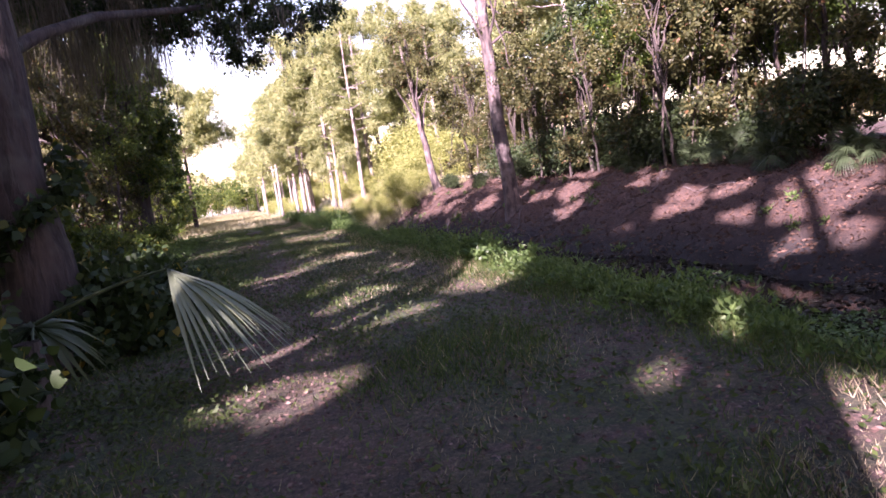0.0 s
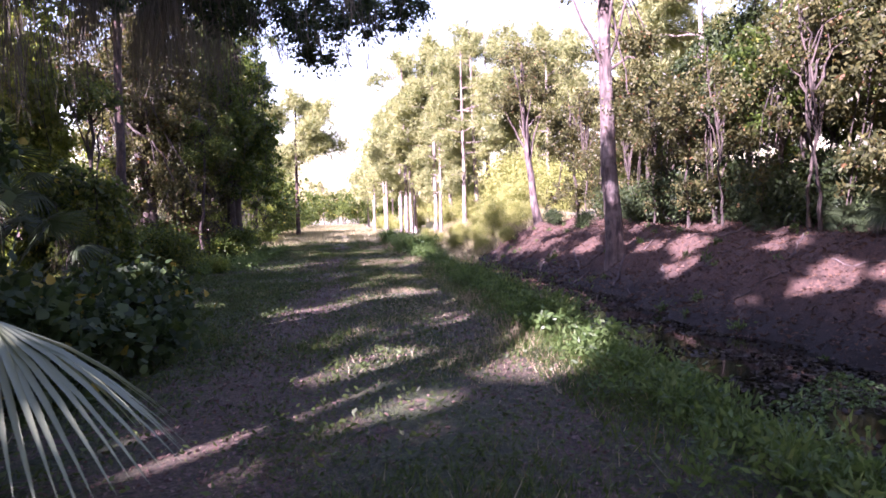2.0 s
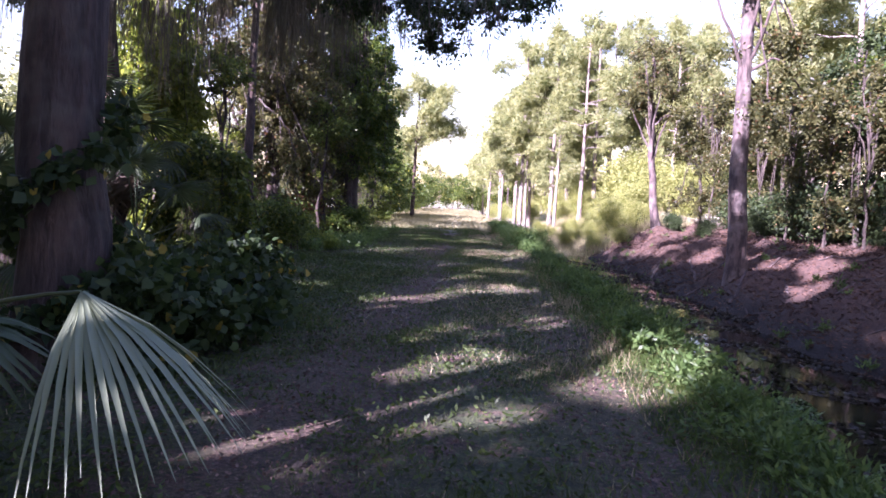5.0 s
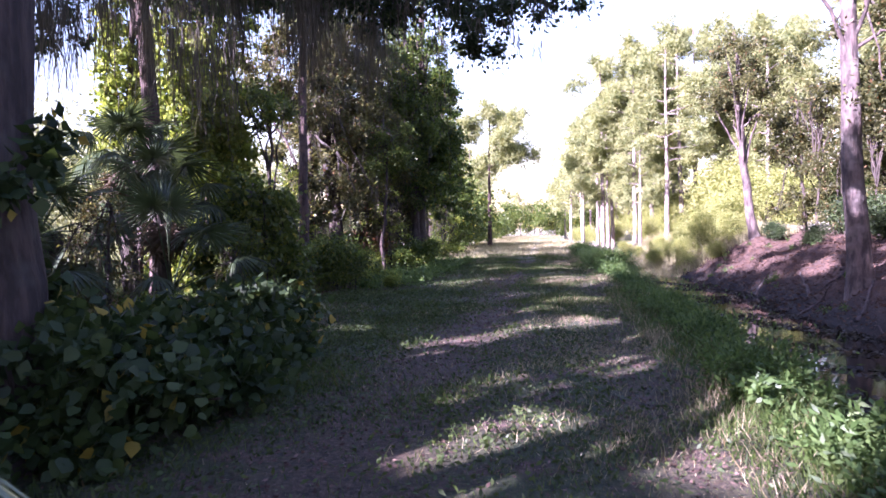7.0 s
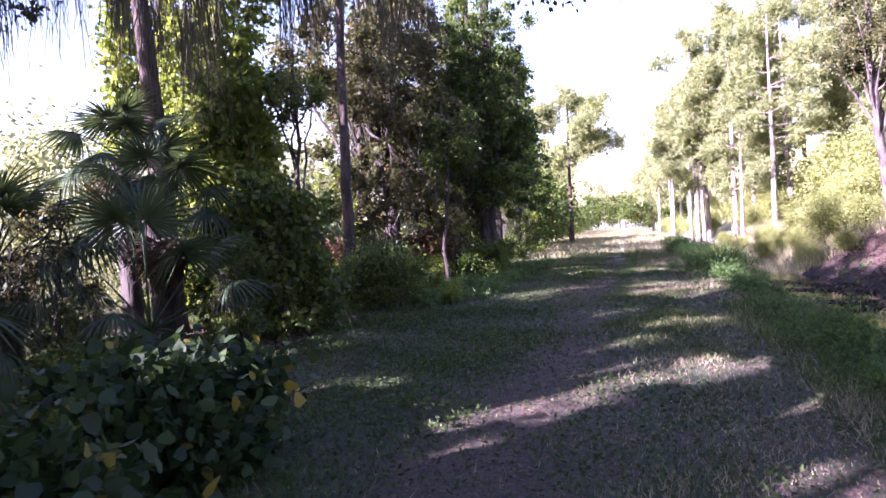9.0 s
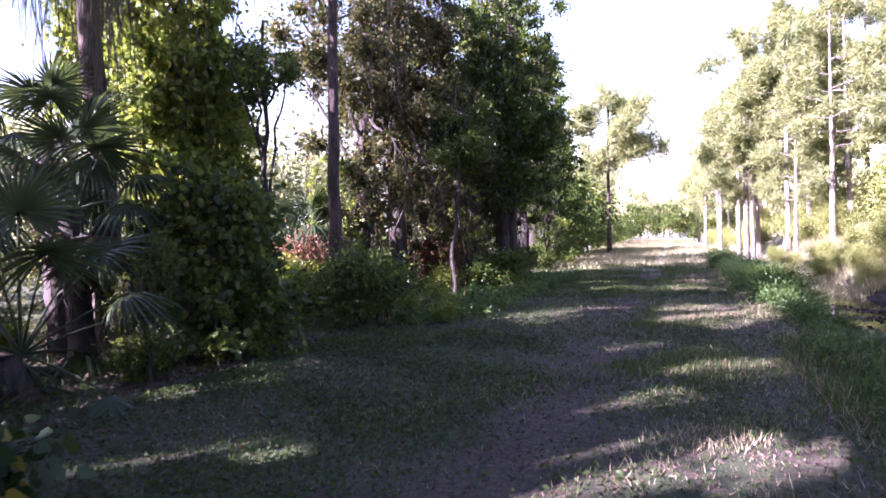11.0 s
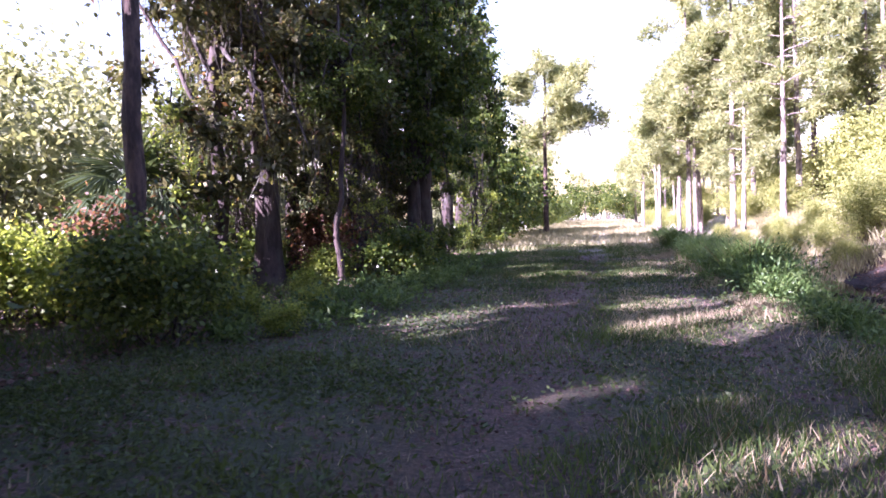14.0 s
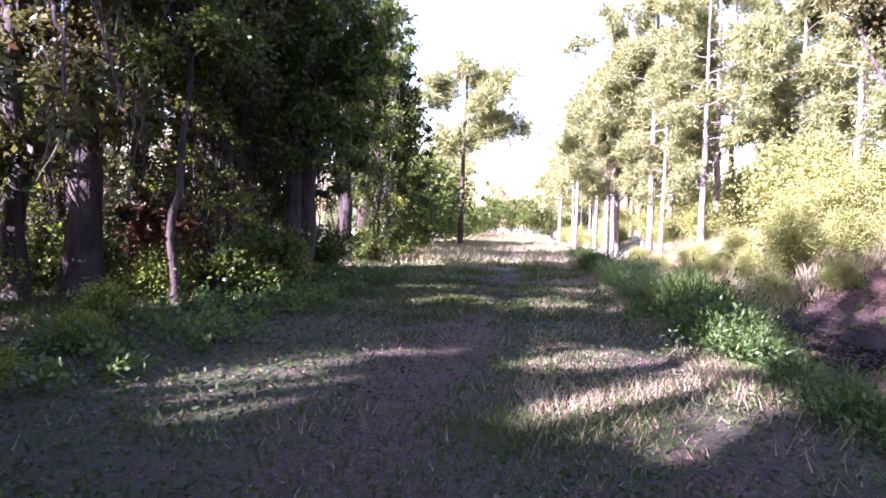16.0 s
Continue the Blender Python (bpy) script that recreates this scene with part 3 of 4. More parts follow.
oak = broadleaf("live_oak", 0.6, 9.1, "large dark-barked live oak with mossy overhanging crown", 10.5, 0.39, oak_clumps, 80000, (0.1, 0.05), (-0.3, 0.4), seed=11)
rng = np.random.default_rng(12)
moss_at = np.concatenate([
    np.repeat(np.c_[rng.uniform(-4.2, 1.2, 125), rng.uniform(3.0, 8.6, 125), rng.uniform(4.9, 6.3, 125)], 28, 0),
    np.repeat(np.c_[rng.uniform(1.0, 4.4, 26), rng.uniform(3.5, 7.5, 26), rng.uniform(4.5, 5.3, 26)], 16, 0),
])
moss_at += rng.normal(0, 0.085, moss_at.shape)
moss_len = np.where(moss_at[:, 0] < 1.2, 1.9, 0.6)
tagged(part("hanging_moss", mesh_of("hanging_moss", *opened(strands(moss_at, moss_len, 0.011, 13), (0.6, 9.1, 0), 18), MOSS), oak, "grey hanging tree moss"), kind="stuff")
creeper = np.concatenate([np.c_[0.46 * np.cos(a), 0.46 * np.sin(a), z, 0.16 + 0 * z] for a, z in [(np.linspace(0, 6.28, 12), np.linspace(0.2, 2.0, 12)), (np.linspace(3, 9.2, 12), np.linspace(0.1, 1.6, 12)), (np.linspace(1.6, 7, 10), np.linspace(0.6, 2.3, 10))]])
part("creeper_leaves", mesh_of("creeper_leaves", *leaf_clumps(creeper, 1500, 0.12, 0.1, 16, 0.8), CREEPER), oak, "dark creeper climbing the trunk foot")

# -- tree line on the side away from the ditch --
pine("pine_tree", -2.9, 23.6, "slender pine with a bare straight reddish trunk", 13, 0.16, 21, bare=0.62, width=2.0)
pine("pine_tree", -4.6, 19.2, "tall pine with a dark trunk behind palms", 14, 0.25, 22, bare=0.8)
left = [
    (-3.5, 28.4, 11.0, 0.3, DRY_LEAF, 31, (-0.5, 0.5)),
    (-1.5, 32.9, 11.5, 0.27, BROAD_LEAF, 32, (0.2, 0)),
    (-4.8, 32.0, 9.5, 0.22, BROAD_LEAF, 33, (0, 0)),
    (-2.6, 36.0, 11.5, 0.22, BRIGHT_VINE, 35, (0, 0)),
    (-2.9, 30.2, 6.5, 0.12, DRY_LEAF, 38, (0, 0)),
]
woods = []
for x, y, h, r, mat, seed, lean in left:
    c = np.concatenate([spread(0.2, 0, h * 0.72, 1.9, 1.9, h * 0.27, 40, 0.22, 0.48, seed), spread(0.4, -0.3, h * 0.36, 1.7, 1.7, h * 0.2, 22, 0.18, 0.36, seed + 50)])
    woods.append(broadleaf("woodland_tree", x, y, "dense broadleaved tree with moss and creepers in shade", h, r, c, 24000, (0.11, 0.06), lean, mat, OAK_BARK, seed, 200, group="woodland edge trees"))
for x, y, s, k in ((-4.3, 27.8, 1.5, 4), (-2.6, 30.8, 0.9, 2), (-3.6, 33.8, 0.85, 4), (-2.2, 34.6, 0.75, 4), (-5.0, 37.5, 0.9, 0), (-5.3, 30.2, 0.85, 2), (-2.6, 40.2, 0.95, 1), (-3.2, 44.0, 1.0, 2)):
    placed(woods[k], x, y, 77 * x, s)
broadleaf("young_tree", -1.75, 28.2, "thin dark-barked young tree among weeds", 5.8, 0.07, spread(0, 0, 4.6, 1.2, 1.2, 1.2, 20, 0.25, 0.45, 41), 9000, (0.1, 0.055), (0.1, 0), BROAD_LEAF, OAK_BARK, 41, low=0.65)
broadleaf("young_tree", -2.5, 20.7, "very thin dark sapling trunk with sparse leaves", 5.5, 0.07, spread(0, 0, 4.6, 0.8, 0.8, 0.9, 9, 0.25, 0.4, 42), 2600, (0.1, 0.055), (-0.1, 0), BROAD_LEAF, TWIG, 42)
curtain("vine_covered_tree", -2.7, 46.0, "dead tree wholly draped in dark green vines", 11.5, 1.9, 0.6, 34000, (0.15, 0.11), VINE_LEAF, 51, lumps=95)
curtain("vine_covered_tree", -1.5, 32.3, "tree overgrown with a heavy dark curtain of vines", 10.4, 0.9, 1.6, 30000, (0.13, 0.1), VINE_LEAF, 54, lumps=80, floor=0.24)
curtain("vine_covered_tree", -4.3, 20.9, "tall trunk hung with bright green climbing vines", 9.5, 0.62, 0.9, 34000, (0.12, 0.09), BRIGHT_VINE, 52, lumps=80, heart=True)
curtain("vine_covered_stump", -2.1, 18.7, "old stump smothered in dark hanging vines", 2.7, 0.95, 0.55, 12000, (0.12, 0.09), BROAD_LEAF, 53, lumps=50, heart=True)
palm("fan_palm", -3.7, 17.9, "cabbage palm with dark spiky fan fronds", 2.2, 0.68, 17, 61, dead=9, reach=1.5)
palm("fan_palm", -2.3, 15.9, "low palm with long arching stalks and fan fronds", 0.5, 0.66, 15, 62, dead=6, reach=2.3)
palm("fan_palm", -4.6, 15.6, "cabbage palm with browned lower fronds", 1.6, 0.72, 17, 63, dead=9, reach=1.5)
palm("fan_palm", -3.4, 13.2, "low spreading palm behind the creeper mound", 0.6, 0.62, 14, 64, dead=5, reach=1.9)
curtain("vine_covered_tree", -6.4, 20.9, "dead trunk hung with bright green climbing vines", 9.0, 0.35, 0.55, 12000, (0.12, 0.09), BRIGHT_VINE, 55, lumps=50, heart=True, floor=0.42, trunk=0.11)
palm("fan_palm", -4.9, 18.5, "tall palm skirted with dark dead fronds", 3.3, 0.7, 14, 67, dead=20, reach=1.3)
palm("fan_palm", -5.0, 26.2, "pale sunlit fan palm behind the pine", 1.9, 0.8, 16, 65, dead=3)

# -- wood on the sunward side, beyond and behind the start: it shades the track --
rng = np.random.default_rng(77)


def wood_tree(x, y, size, seed, high, bare=False):
    if high:
        label, h, low = "very tall high-crowned tree in the dense wood", 15.5 * size, 0.6
        c = np.concatenate([spread(0, 0, 12.4 * size, 2.9, 2.9, 2.4 * size, 46, 0.4, 0.75, seed), spread(0, 0, 7.0 * size, 2.2, 2.2, 3.0 * size, 26, 0.25, 0.45, seed + 1)])
        c = c[:46] if bare else c
    else:
        label, h, low = "tall leafy tree in the dense wood", 12.5 * size, 0.35
        c = spread(0, 0, 8.6 * size, 2.5 * size, 2.5 * size, 3.0 * size, 46, 0.3, 0.6, seed)
    broadleaf("woodland_tree", x, y, label, h, 0.25 * size, c, (2800 if bare and x < -8 else 9000) if high else 7000, (0.25, 0.15), (rng.uniform(-0.4, 0.4), 0.2), OAK_LEAF, OAK_BARK, seed, low=low, group="dense wood trees", more=VINE_GAPS)


LOW_SPOTS = [(-7.2, 9.6, 1.0), (-4.3, 8.1, 0.75), (-2.3, 4.9, 0.5), (-6.2, 5.6, 0.7), (-5.4, 3.0, 0.85), (-3.4, 2.6, 0.6), (-8.4, 4.6, 0.95), (-9.4, 7.4, 0.8), (-10.5, -4, 0.9), (-14, -3, 1.0)]
for k, (x, y, size) in enumerate(LOW_SPOTS):
    wood_tree(x, y, size, 500 + 3 * k, False)
# bare-stemmed ones, their crowns high over the track's side
BARE_SPOTS = [(-1.4, 3.2), (-2.6, 6.6), (-4.2, 10.2), (-13.2, 7.4), (-12.4, 12.6), (-9.2, 10.6)]
for k, (x, y) in enumerate(BARE_SPOTS):
    wood_tree(x, y, rng.uniform(0.95, 1.1), 900 + 2 * k, True, True)
# canopy behind and beside the start
for i in range(6):
    for j in range(9):
        x, y = -16.5 + 3.3 * i + rng.uniform(-0.7, 0.7), -16.0 + 3.5 * j + rng.uniform(-0.7, 0.7)
        if (y < 1.0 and x < -14.5) < (y < 1.0 or (-10.5 < x < -4.5 and y < 13.5)) or y < -3:
            wood_tree(x, y, rng.uniform(0.88, 1.08), 600 + 20 * i + 2 * j, True)
for k, (x, y) in enumerate([(9.0, -9), (12, -4), (6.5, -19), (10.5, -16), (5.5, -12)]):
    wood_tree(x, y, 1.0, 800 + 2 * k, True)

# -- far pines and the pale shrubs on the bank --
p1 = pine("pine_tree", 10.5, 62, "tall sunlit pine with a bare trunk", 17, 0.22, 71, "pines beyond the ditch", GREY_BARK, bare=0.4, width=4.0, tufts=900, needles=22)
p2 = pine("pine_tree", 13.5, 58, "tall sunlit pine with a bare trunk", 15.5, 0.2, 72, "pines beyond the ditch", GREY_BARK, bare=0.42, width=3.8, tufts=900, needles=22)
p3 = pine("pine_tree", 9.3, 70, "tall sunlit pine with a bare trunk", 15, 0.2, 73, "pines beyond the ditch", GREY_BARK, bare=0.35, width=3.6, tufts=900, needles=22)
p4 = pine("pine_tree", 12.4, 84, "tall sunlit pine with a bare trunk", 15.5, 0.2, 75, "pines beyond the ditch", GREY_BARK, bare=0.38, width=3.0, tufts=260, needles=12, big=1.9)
for x, y, s in ((11.8, 54, 0.8), (15.5, 63, 1.0), (12.2, 65, 1.05), (10.2, 56, 0.7), (17, 56, 0.95), (8.6, 66, 0.8)):
    placed((p1, p2, p3)[int(y) % 3], x, y, 50 * x, s)
for k in range(22):
    y = 66 + k * 4.2
    x = 8.6 - (y - 66) * 0.035 + (k % 3) * 3.4 + rng.uniform(-0.8, 0.8)
    placed((p1, p2, p3)[k % 3] if y < 82 else p4, x, y, rng.uniform(0, 360), rng.uniform(0.82, 1.08))
for k in range(9):
    placed((p1, p2, p3)[k % 3], 18 + rng.uniform(-1, 5), 22 + k * 5.5 + rng.uniform(-1, 1), rng.uniform(0, 360), rng.uniform(0.8, 1.0))
flat_pine = pine("pine_tree", -1.5, 62, "lone pine with a flat spreading crown", 11.6, 0.2, 74, bare=0.55, width=3.6, tufts=1100)
for x, y, s in ((-5.5, 80, 0.9), (-6.5, 92, 0.95), (-8, 60, 0.9), (-7.5, 105, 1.0), (-8.5, 120, 1.0)):
    placed(p4, x, y, rng.uniform(0, 360), s * 0.75)
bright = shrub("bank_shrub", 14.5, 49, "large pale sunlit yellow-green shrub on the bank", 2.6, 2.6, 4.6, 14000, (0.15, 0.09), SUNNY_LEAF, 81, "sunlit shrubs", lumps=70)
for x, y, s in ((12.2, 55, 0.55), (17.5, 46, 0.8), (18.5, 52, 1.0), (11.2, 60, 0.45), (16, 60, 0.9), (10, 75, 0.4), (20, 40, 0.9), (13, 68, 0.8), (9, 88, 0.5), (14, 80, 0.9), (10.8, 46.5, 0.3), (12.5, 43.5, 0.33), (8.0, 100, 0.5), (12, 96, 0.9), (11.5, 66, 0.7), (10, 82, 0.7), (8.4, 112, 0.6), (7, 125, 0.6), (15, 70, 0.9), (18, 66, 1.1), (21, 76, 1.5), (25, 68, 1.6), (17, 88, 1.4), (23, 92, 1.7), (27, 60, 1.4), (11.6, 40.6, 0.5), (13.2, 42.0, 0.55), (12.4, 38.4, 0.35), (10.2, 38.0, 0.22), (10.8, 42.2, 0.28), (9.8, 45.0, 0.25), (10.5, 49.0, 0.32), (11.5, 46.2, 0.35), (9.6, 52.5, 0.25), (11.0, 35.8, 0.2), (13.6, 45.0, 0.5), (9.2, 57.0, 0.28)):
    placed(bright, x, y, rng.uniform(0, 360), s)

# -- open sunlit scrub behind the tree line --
pale = shrub("scrub_bush", -14, 22, "pale grey-green sunlit scrub bush", 2.4, 2.4, 3.4, 9000, (0.13, 0.07), SUNLIT_SCRUB, 82, "scrub in the open", lumps=30)
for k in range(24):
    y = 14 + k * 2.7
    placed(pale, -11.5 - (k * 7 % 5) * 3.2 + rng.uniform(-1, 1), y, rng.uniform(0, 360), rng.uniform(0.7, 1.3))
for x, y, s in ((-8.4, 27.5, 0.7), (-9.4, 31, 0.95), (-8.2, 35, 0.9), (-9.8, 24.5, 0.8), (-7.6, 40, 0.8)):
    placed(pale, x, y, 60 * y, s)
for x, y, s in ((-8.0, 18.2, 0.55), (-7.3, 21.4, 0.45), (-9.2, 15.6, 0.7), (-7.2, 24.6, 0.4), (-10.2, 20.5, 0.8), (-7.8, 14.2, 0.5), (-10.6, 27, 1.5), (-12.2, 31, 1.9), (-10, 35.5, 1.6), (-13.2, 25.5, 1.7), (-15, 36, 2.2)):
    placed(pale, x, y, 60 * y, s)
for k in range(7):
    placed(p4, -32 - rng.uniform(0, 14), 20 + k * 11, rng.uniform(0, 360), rng.uniform(0.5, 0.7))

# -- wood on the bank across the ditch --
broadleaf("bank_tree", 11.5, 22.4, "straight pale-barked tree on the ditch bank", 12, 0.27, np.concatenate([spread(-0.2, 0, 9.4, 2.2, 2.2, 1.6, 26, 0.3, 0.6, 91), spread(0.9, 0.3, 5.5, 1.5, 1.5, 2.0, 24, 0.3, 0.5, 97)]), 15000, (0.12, 0.07), (-0.3, 0.2), DRY_LEAF, PALE_BARK, 91)
broadleaf("bank_tree", 12.8, 36, "slim leaning tree on top of the bank", 9, 0.2, spread(-0.4, 0, 6.8, 2.0, 2.0, 2.0, 30, 0.3, 0.6, 92), 13000, (0.12, 0.07), (-1.0, 0), DRY_LEAF, PALE_BARK, 92)
banked = []
for i, (mat, seed) in enumerate(((DRY_LEAF, 93), (VINE_LEAF, 95), (OAK_LEAF, 98))):
    c = np.concatenate([spread(0, 0, 4.4, 1.9, 1.9, 2.3, 60, 0.25, 0.5, seed), spread(0, 0, 1.5, 1.6, 1.6, 0.9, 26, 0.22, 0.4, seed + 40)])
    banked.append(broadleaf("bank_wood_tree", 16.0, 17 + 3.1 * i, "slender leafy tree in the wood along the bank", 7.2, 0.1, c, 11500, (0.16, 0.075), (0.2, 0), mat, TWIG, seed, group="trees along the bank"))
for k in range(32):
    x, y = 15.4 + (k % 3) * 1.9 + rng.uniform(-0.5, 0.5), 2.5 + k * 1.15
    placed(banked[k % 3], x, y, rng.uniform(0, 360), rng.uniform(0.68, 0.95))
thicket = shrub("thicket_bush", 14.9, 20, "dark thicket bush at the foot of the wood", 1.3, 1.3, 1.7, 6000, (0.12, 0.06), OAK_LEAF, 104, "thicket on the bank", lumps=26)
for k in range(22):
    placed(thicket, 15.3 + rng.uniform(-0.5, 1.2), 3 + k * 1.55 + rng.uniform(-0.7, 0.7), rng.uniform(0, 360), rng.uniform(0.7, 1.25))
for x, y, s in ((13.3, 30.5, 0.45), (13.2, 35, 0.5), (12.6, 38.5, 0.5)):
    placed(thicket, x, y, 50 * y, s)
sapling = broadleaf("bank_sapling", 14.6, 18.2, "thin crooked sapling stem in the wood", 5.2, 0.045, spread(0, 0, 4.6, 0.9, 0.9, 0.8, 12, 0.2, 0.4, 110), 1800, (0.12, 0.06), (0.4, 0.2), DRY_LEAF, TWIG, 110, group="saplings on the bank")
for k in range(13):
    placed(sapling, 14.3 + rng.uniform(0, 1.8), 4 + k * 2.5 + rng.uniform(-0.8, 0.8), rng.uniform(0, 360), rng.uniform(0.7, 1.25))
palmetto = palm("saw_palmetto", 14.2, 13.5, "saw palmetto clump on the bank top", 0.2, 0.42, 16, 66, dead=4, group="palmettos on the bank")
for x, y, s in ((14.6, 15.4, 1.1), (14.0, 11.2, 0.9), (15.0, 17.3, 1.0), (14.9, 9.4, 1.2), (14.4, 19.5, 0.7), (14.7, 7.0, 1.0)):
    placed(palmetto, x, y, rng.uniform(0, 360), s)

# -- low growth on the tree-line side --
shrub("creeper_mound", 1.15, 9.9, "low mound of dark heart-leaved creeper", 1.25, 2.3, 0.95, 17000, (0.1, 0.095), CREEPER, 101, lumps=60, heart=True, sit=0.38)
shrub("creeper_mound", 0.85, 12.4, "leafy mound of dark heart-leaved creeper below the palms", 1.05, 1.3, 1.05, 14000, (0.1, 0.095), CREEPER, 112, lumps=50, heart=True, sit=0.4)
shrub("dark_bush", -0.5, 7.9, "tall dark leafy bush beside the oak", 1.0, 1.2, 2.8, 7000, (0.12, 0.08), OAK_LEAF, 105, lumps=26, heart=True)
shrub("creeper_mound", 0.75, 5.9, "dark heart-leaved creeper beside the track", 0.65, 1.1, 1.0, 5500, (0.1, 0.095), CREEPER, 109, lumps=34, heart=True, sit=0.42)
shrub("dark_bush", -1.2, 21.9, "dense round dark green bush", 1.1, 1.1, 1.55, 10000, (0.08, 0.05), BROAD_LEAF, 102, lumps=34)
under = [
    shrub("undergrowth_bush", -3.4, 20.5, "tangled brown and green undergrowth bush", 1.0, 1.0, 1.1, 4500, (0.1, 0.055), BROAD_LEAF, 106, "undergrowth", lumps=24),
    shrub("undergrowth_bush", -2.6, 23.5, "leafy green undergrowth bush", 1.1, 1.1, 1.4, 5000, (0.1, 0.06), BROAD_LEAF, 107, "undergrowth", lumps=24),
    shrub("undergrowth_bush", -0.9, 29.5, "dark leafy undergrowth bush under trees", 1.0, 1.1, 1.2, 4500, (0.1, 0.06), VINE_LEAF, 108, "undergrowth", lumps=24),
    # its bright leaf tones stand in for sun on the bush
    shrub("undergrowth_bush", -4.6, 23.2, "sunlit yellow-green undergrowth bush", 1.1, 1.1, 1.5, 5000, (0.1, 0.06), BRIGHT_VINE, 111, "undergrowth", lumps=24),
]
for x, y, s in ((-4.9, 25.2, 0.9), (-5.8, 24.0, 1.1), (-6.6, 27.5, 1.3), (-1.4, 26.0, 0.4), (-1.1, 31.6, 0.45), (-0.5, 24.4, 0.3), (-6.2, 21.8, 1.0), (-2.2, 28.4, 0.6), (-3.6, 26.2, 0.6), (-3.9, 21.4, 0.75), (-3.8, 23.6, 0.9), (-2.2, 24.2, 0.6), (-1.2, 23.6, 0.4), (0.0, 22.6, 0.3)):
    placed(under[3], x, y, 70 * y, s)
for k, (x, y) in enumerate([(-1.2, 13.6), (-1.8, 14.6), (-1.7, 17.0), (-3.0, 20.0), (-2.6, 19.6), (-4.4, 29.6), (-5.8, 30.2), (-1.6, 34.6), (-3.4, 34.2), (-2.0, 40.5), (-3.0, 43.0), (-4.4, 38.0), (-7.5, 25.5), (-2.4, 46.0), (-5.5, 17.6), (-6.4, 21.5), (-4.2, 35.6)]):
    placed(under[k % 3 if y > 20 else 1 + k % 2], x, y, rng.uniform(0, 360), rng.uniform(0.7, 1.1) * (1 if y > 20 else 0.6))
for x, y, h, seed in ((-2.7, 29.6, 1.7, 140), (-4.6, 25.0, 1.9, 142)):
    shrub("withered_bush", x, y, "withered russet-leaved bush among the undergrowth", 0.9, 0.9, h, 3200, (0.13, 0.05), RUSSET, seed, "withered bushes", lumps=26)
tangle = []
for i, (mat, seed) in enumerate(((BRIGHT_VINE, 130), (BROAD_LEAF, 131), (DRY_LEAF, 132))):
    c = np.concatenate([spread(0, 0, 2.3, 1.0, 1.0, 2.0, 46, 0.12, 0.28, seed), spread(0, 0, 0.6, 1.1, 1.1, 0.5, 18, 0.12, 0.25, seed + 5)])
    tangle.append(broadleaf("understorey_tree", -4.6 - 0.6 * i, 26.6 + 2.2 * i, "small twiggy understorey tree with sparse leaves", 4.2, 0.05, c, 3200, (0.1, 0.055), (0.3, 0.1), mat, TWIG, seed, 40, low=0.1, group="understorey"))
for k, (x, y) in enumerate([(-1.9, 29.6), (-4.6, 29.4), (-2.2, 31.2), (-3.2, 35.2), (-2.4, 35.6), (-3.0, 33.0), (-1.6, 18.2), (-1.5, 16.9), (-2.9, 14.9), (-1.8, 41.2), (-2.6, 43.6)]):
    placed(tangle[k % 3], x, y, rng.uniform(0, 360), rng.uniform(0.7, 1.15) * (0.6 if y < 19 else 1))
far_bush = shrub("far_bush", -2.4, 49, "dark bush beside the far track", 1.5, 2.0, 3.4, 5000, (0.17, 0.12), BROAD_LEAF, 103, "bushes along the far track", lumps=34)
for k in range(14):
    y = 54 + k * 6
    placed(far_bush, -2.9 - (y - 50) * 0.04 + rng.uniform(-0.8, 0.3), y, rng.uniform(0, 360), rng.uniform(0.7, 1.2))

for x, y, s in ((-3.8, 58, 1.7), (-4.2, 63, 1.9), (-3.4, 53, 1.3), (-5.0, 66, 1.8)):
    placed(far_bush, x, y, 40 * y, s)
# -- the arching fan leaf over the track's edge, on its own low palm --
arch = thing("overhanging_palm", 1.0, 6.92, on_ground(1.0, 6.92), "small palm with one pale fan leaf drooping over the track", "palm")
part("trunk", mesh_of("trunk", *tube(bend((0, 0, -0.1), (0, 0, 0.62), 8), 0.085 * (1 + 0.15 * (np.arange(8) % 2)), 10, 0.1, 3), TWIG), arch)
leaf = part("frond", mesh_of("frond", *frond_mesh(0.98, 1.08, 0.35, 5, 30, None, 165, -0.65, 0.24), PALM_PALE), arch, "pale green drooping fan leaf")
part("stalk", stalk_mesh(0.9, 1.08), leaf)
leaf.matrix_basis = pose(0.05, 0.1, 0.74, 0, -9, -8)
for k, (turn, up) in enumerate(((100, 30), (150, 45))):
    f = part("frond", mesh_of("frond", *frond_mesh(0.6, 0.6, 0.6, 6 + k), PALM_LEAF), arch)
    part("stalk", stalk_mesh(0.6, 0.6), f)
    f.matrix_basis = pose(0, 0, 0.32, 0, -up, turn)

# -- trees closing the view where the track ends --
for k in range(16):
    placed((far_bush, p4)[k % 2], -14 + k * 1.9, 150 + (k * 5 % 4) * 6, rng.uniform(0, 360), (2.0, 0.65)[k % 2] * rng.uniform(0.8, 1.2))

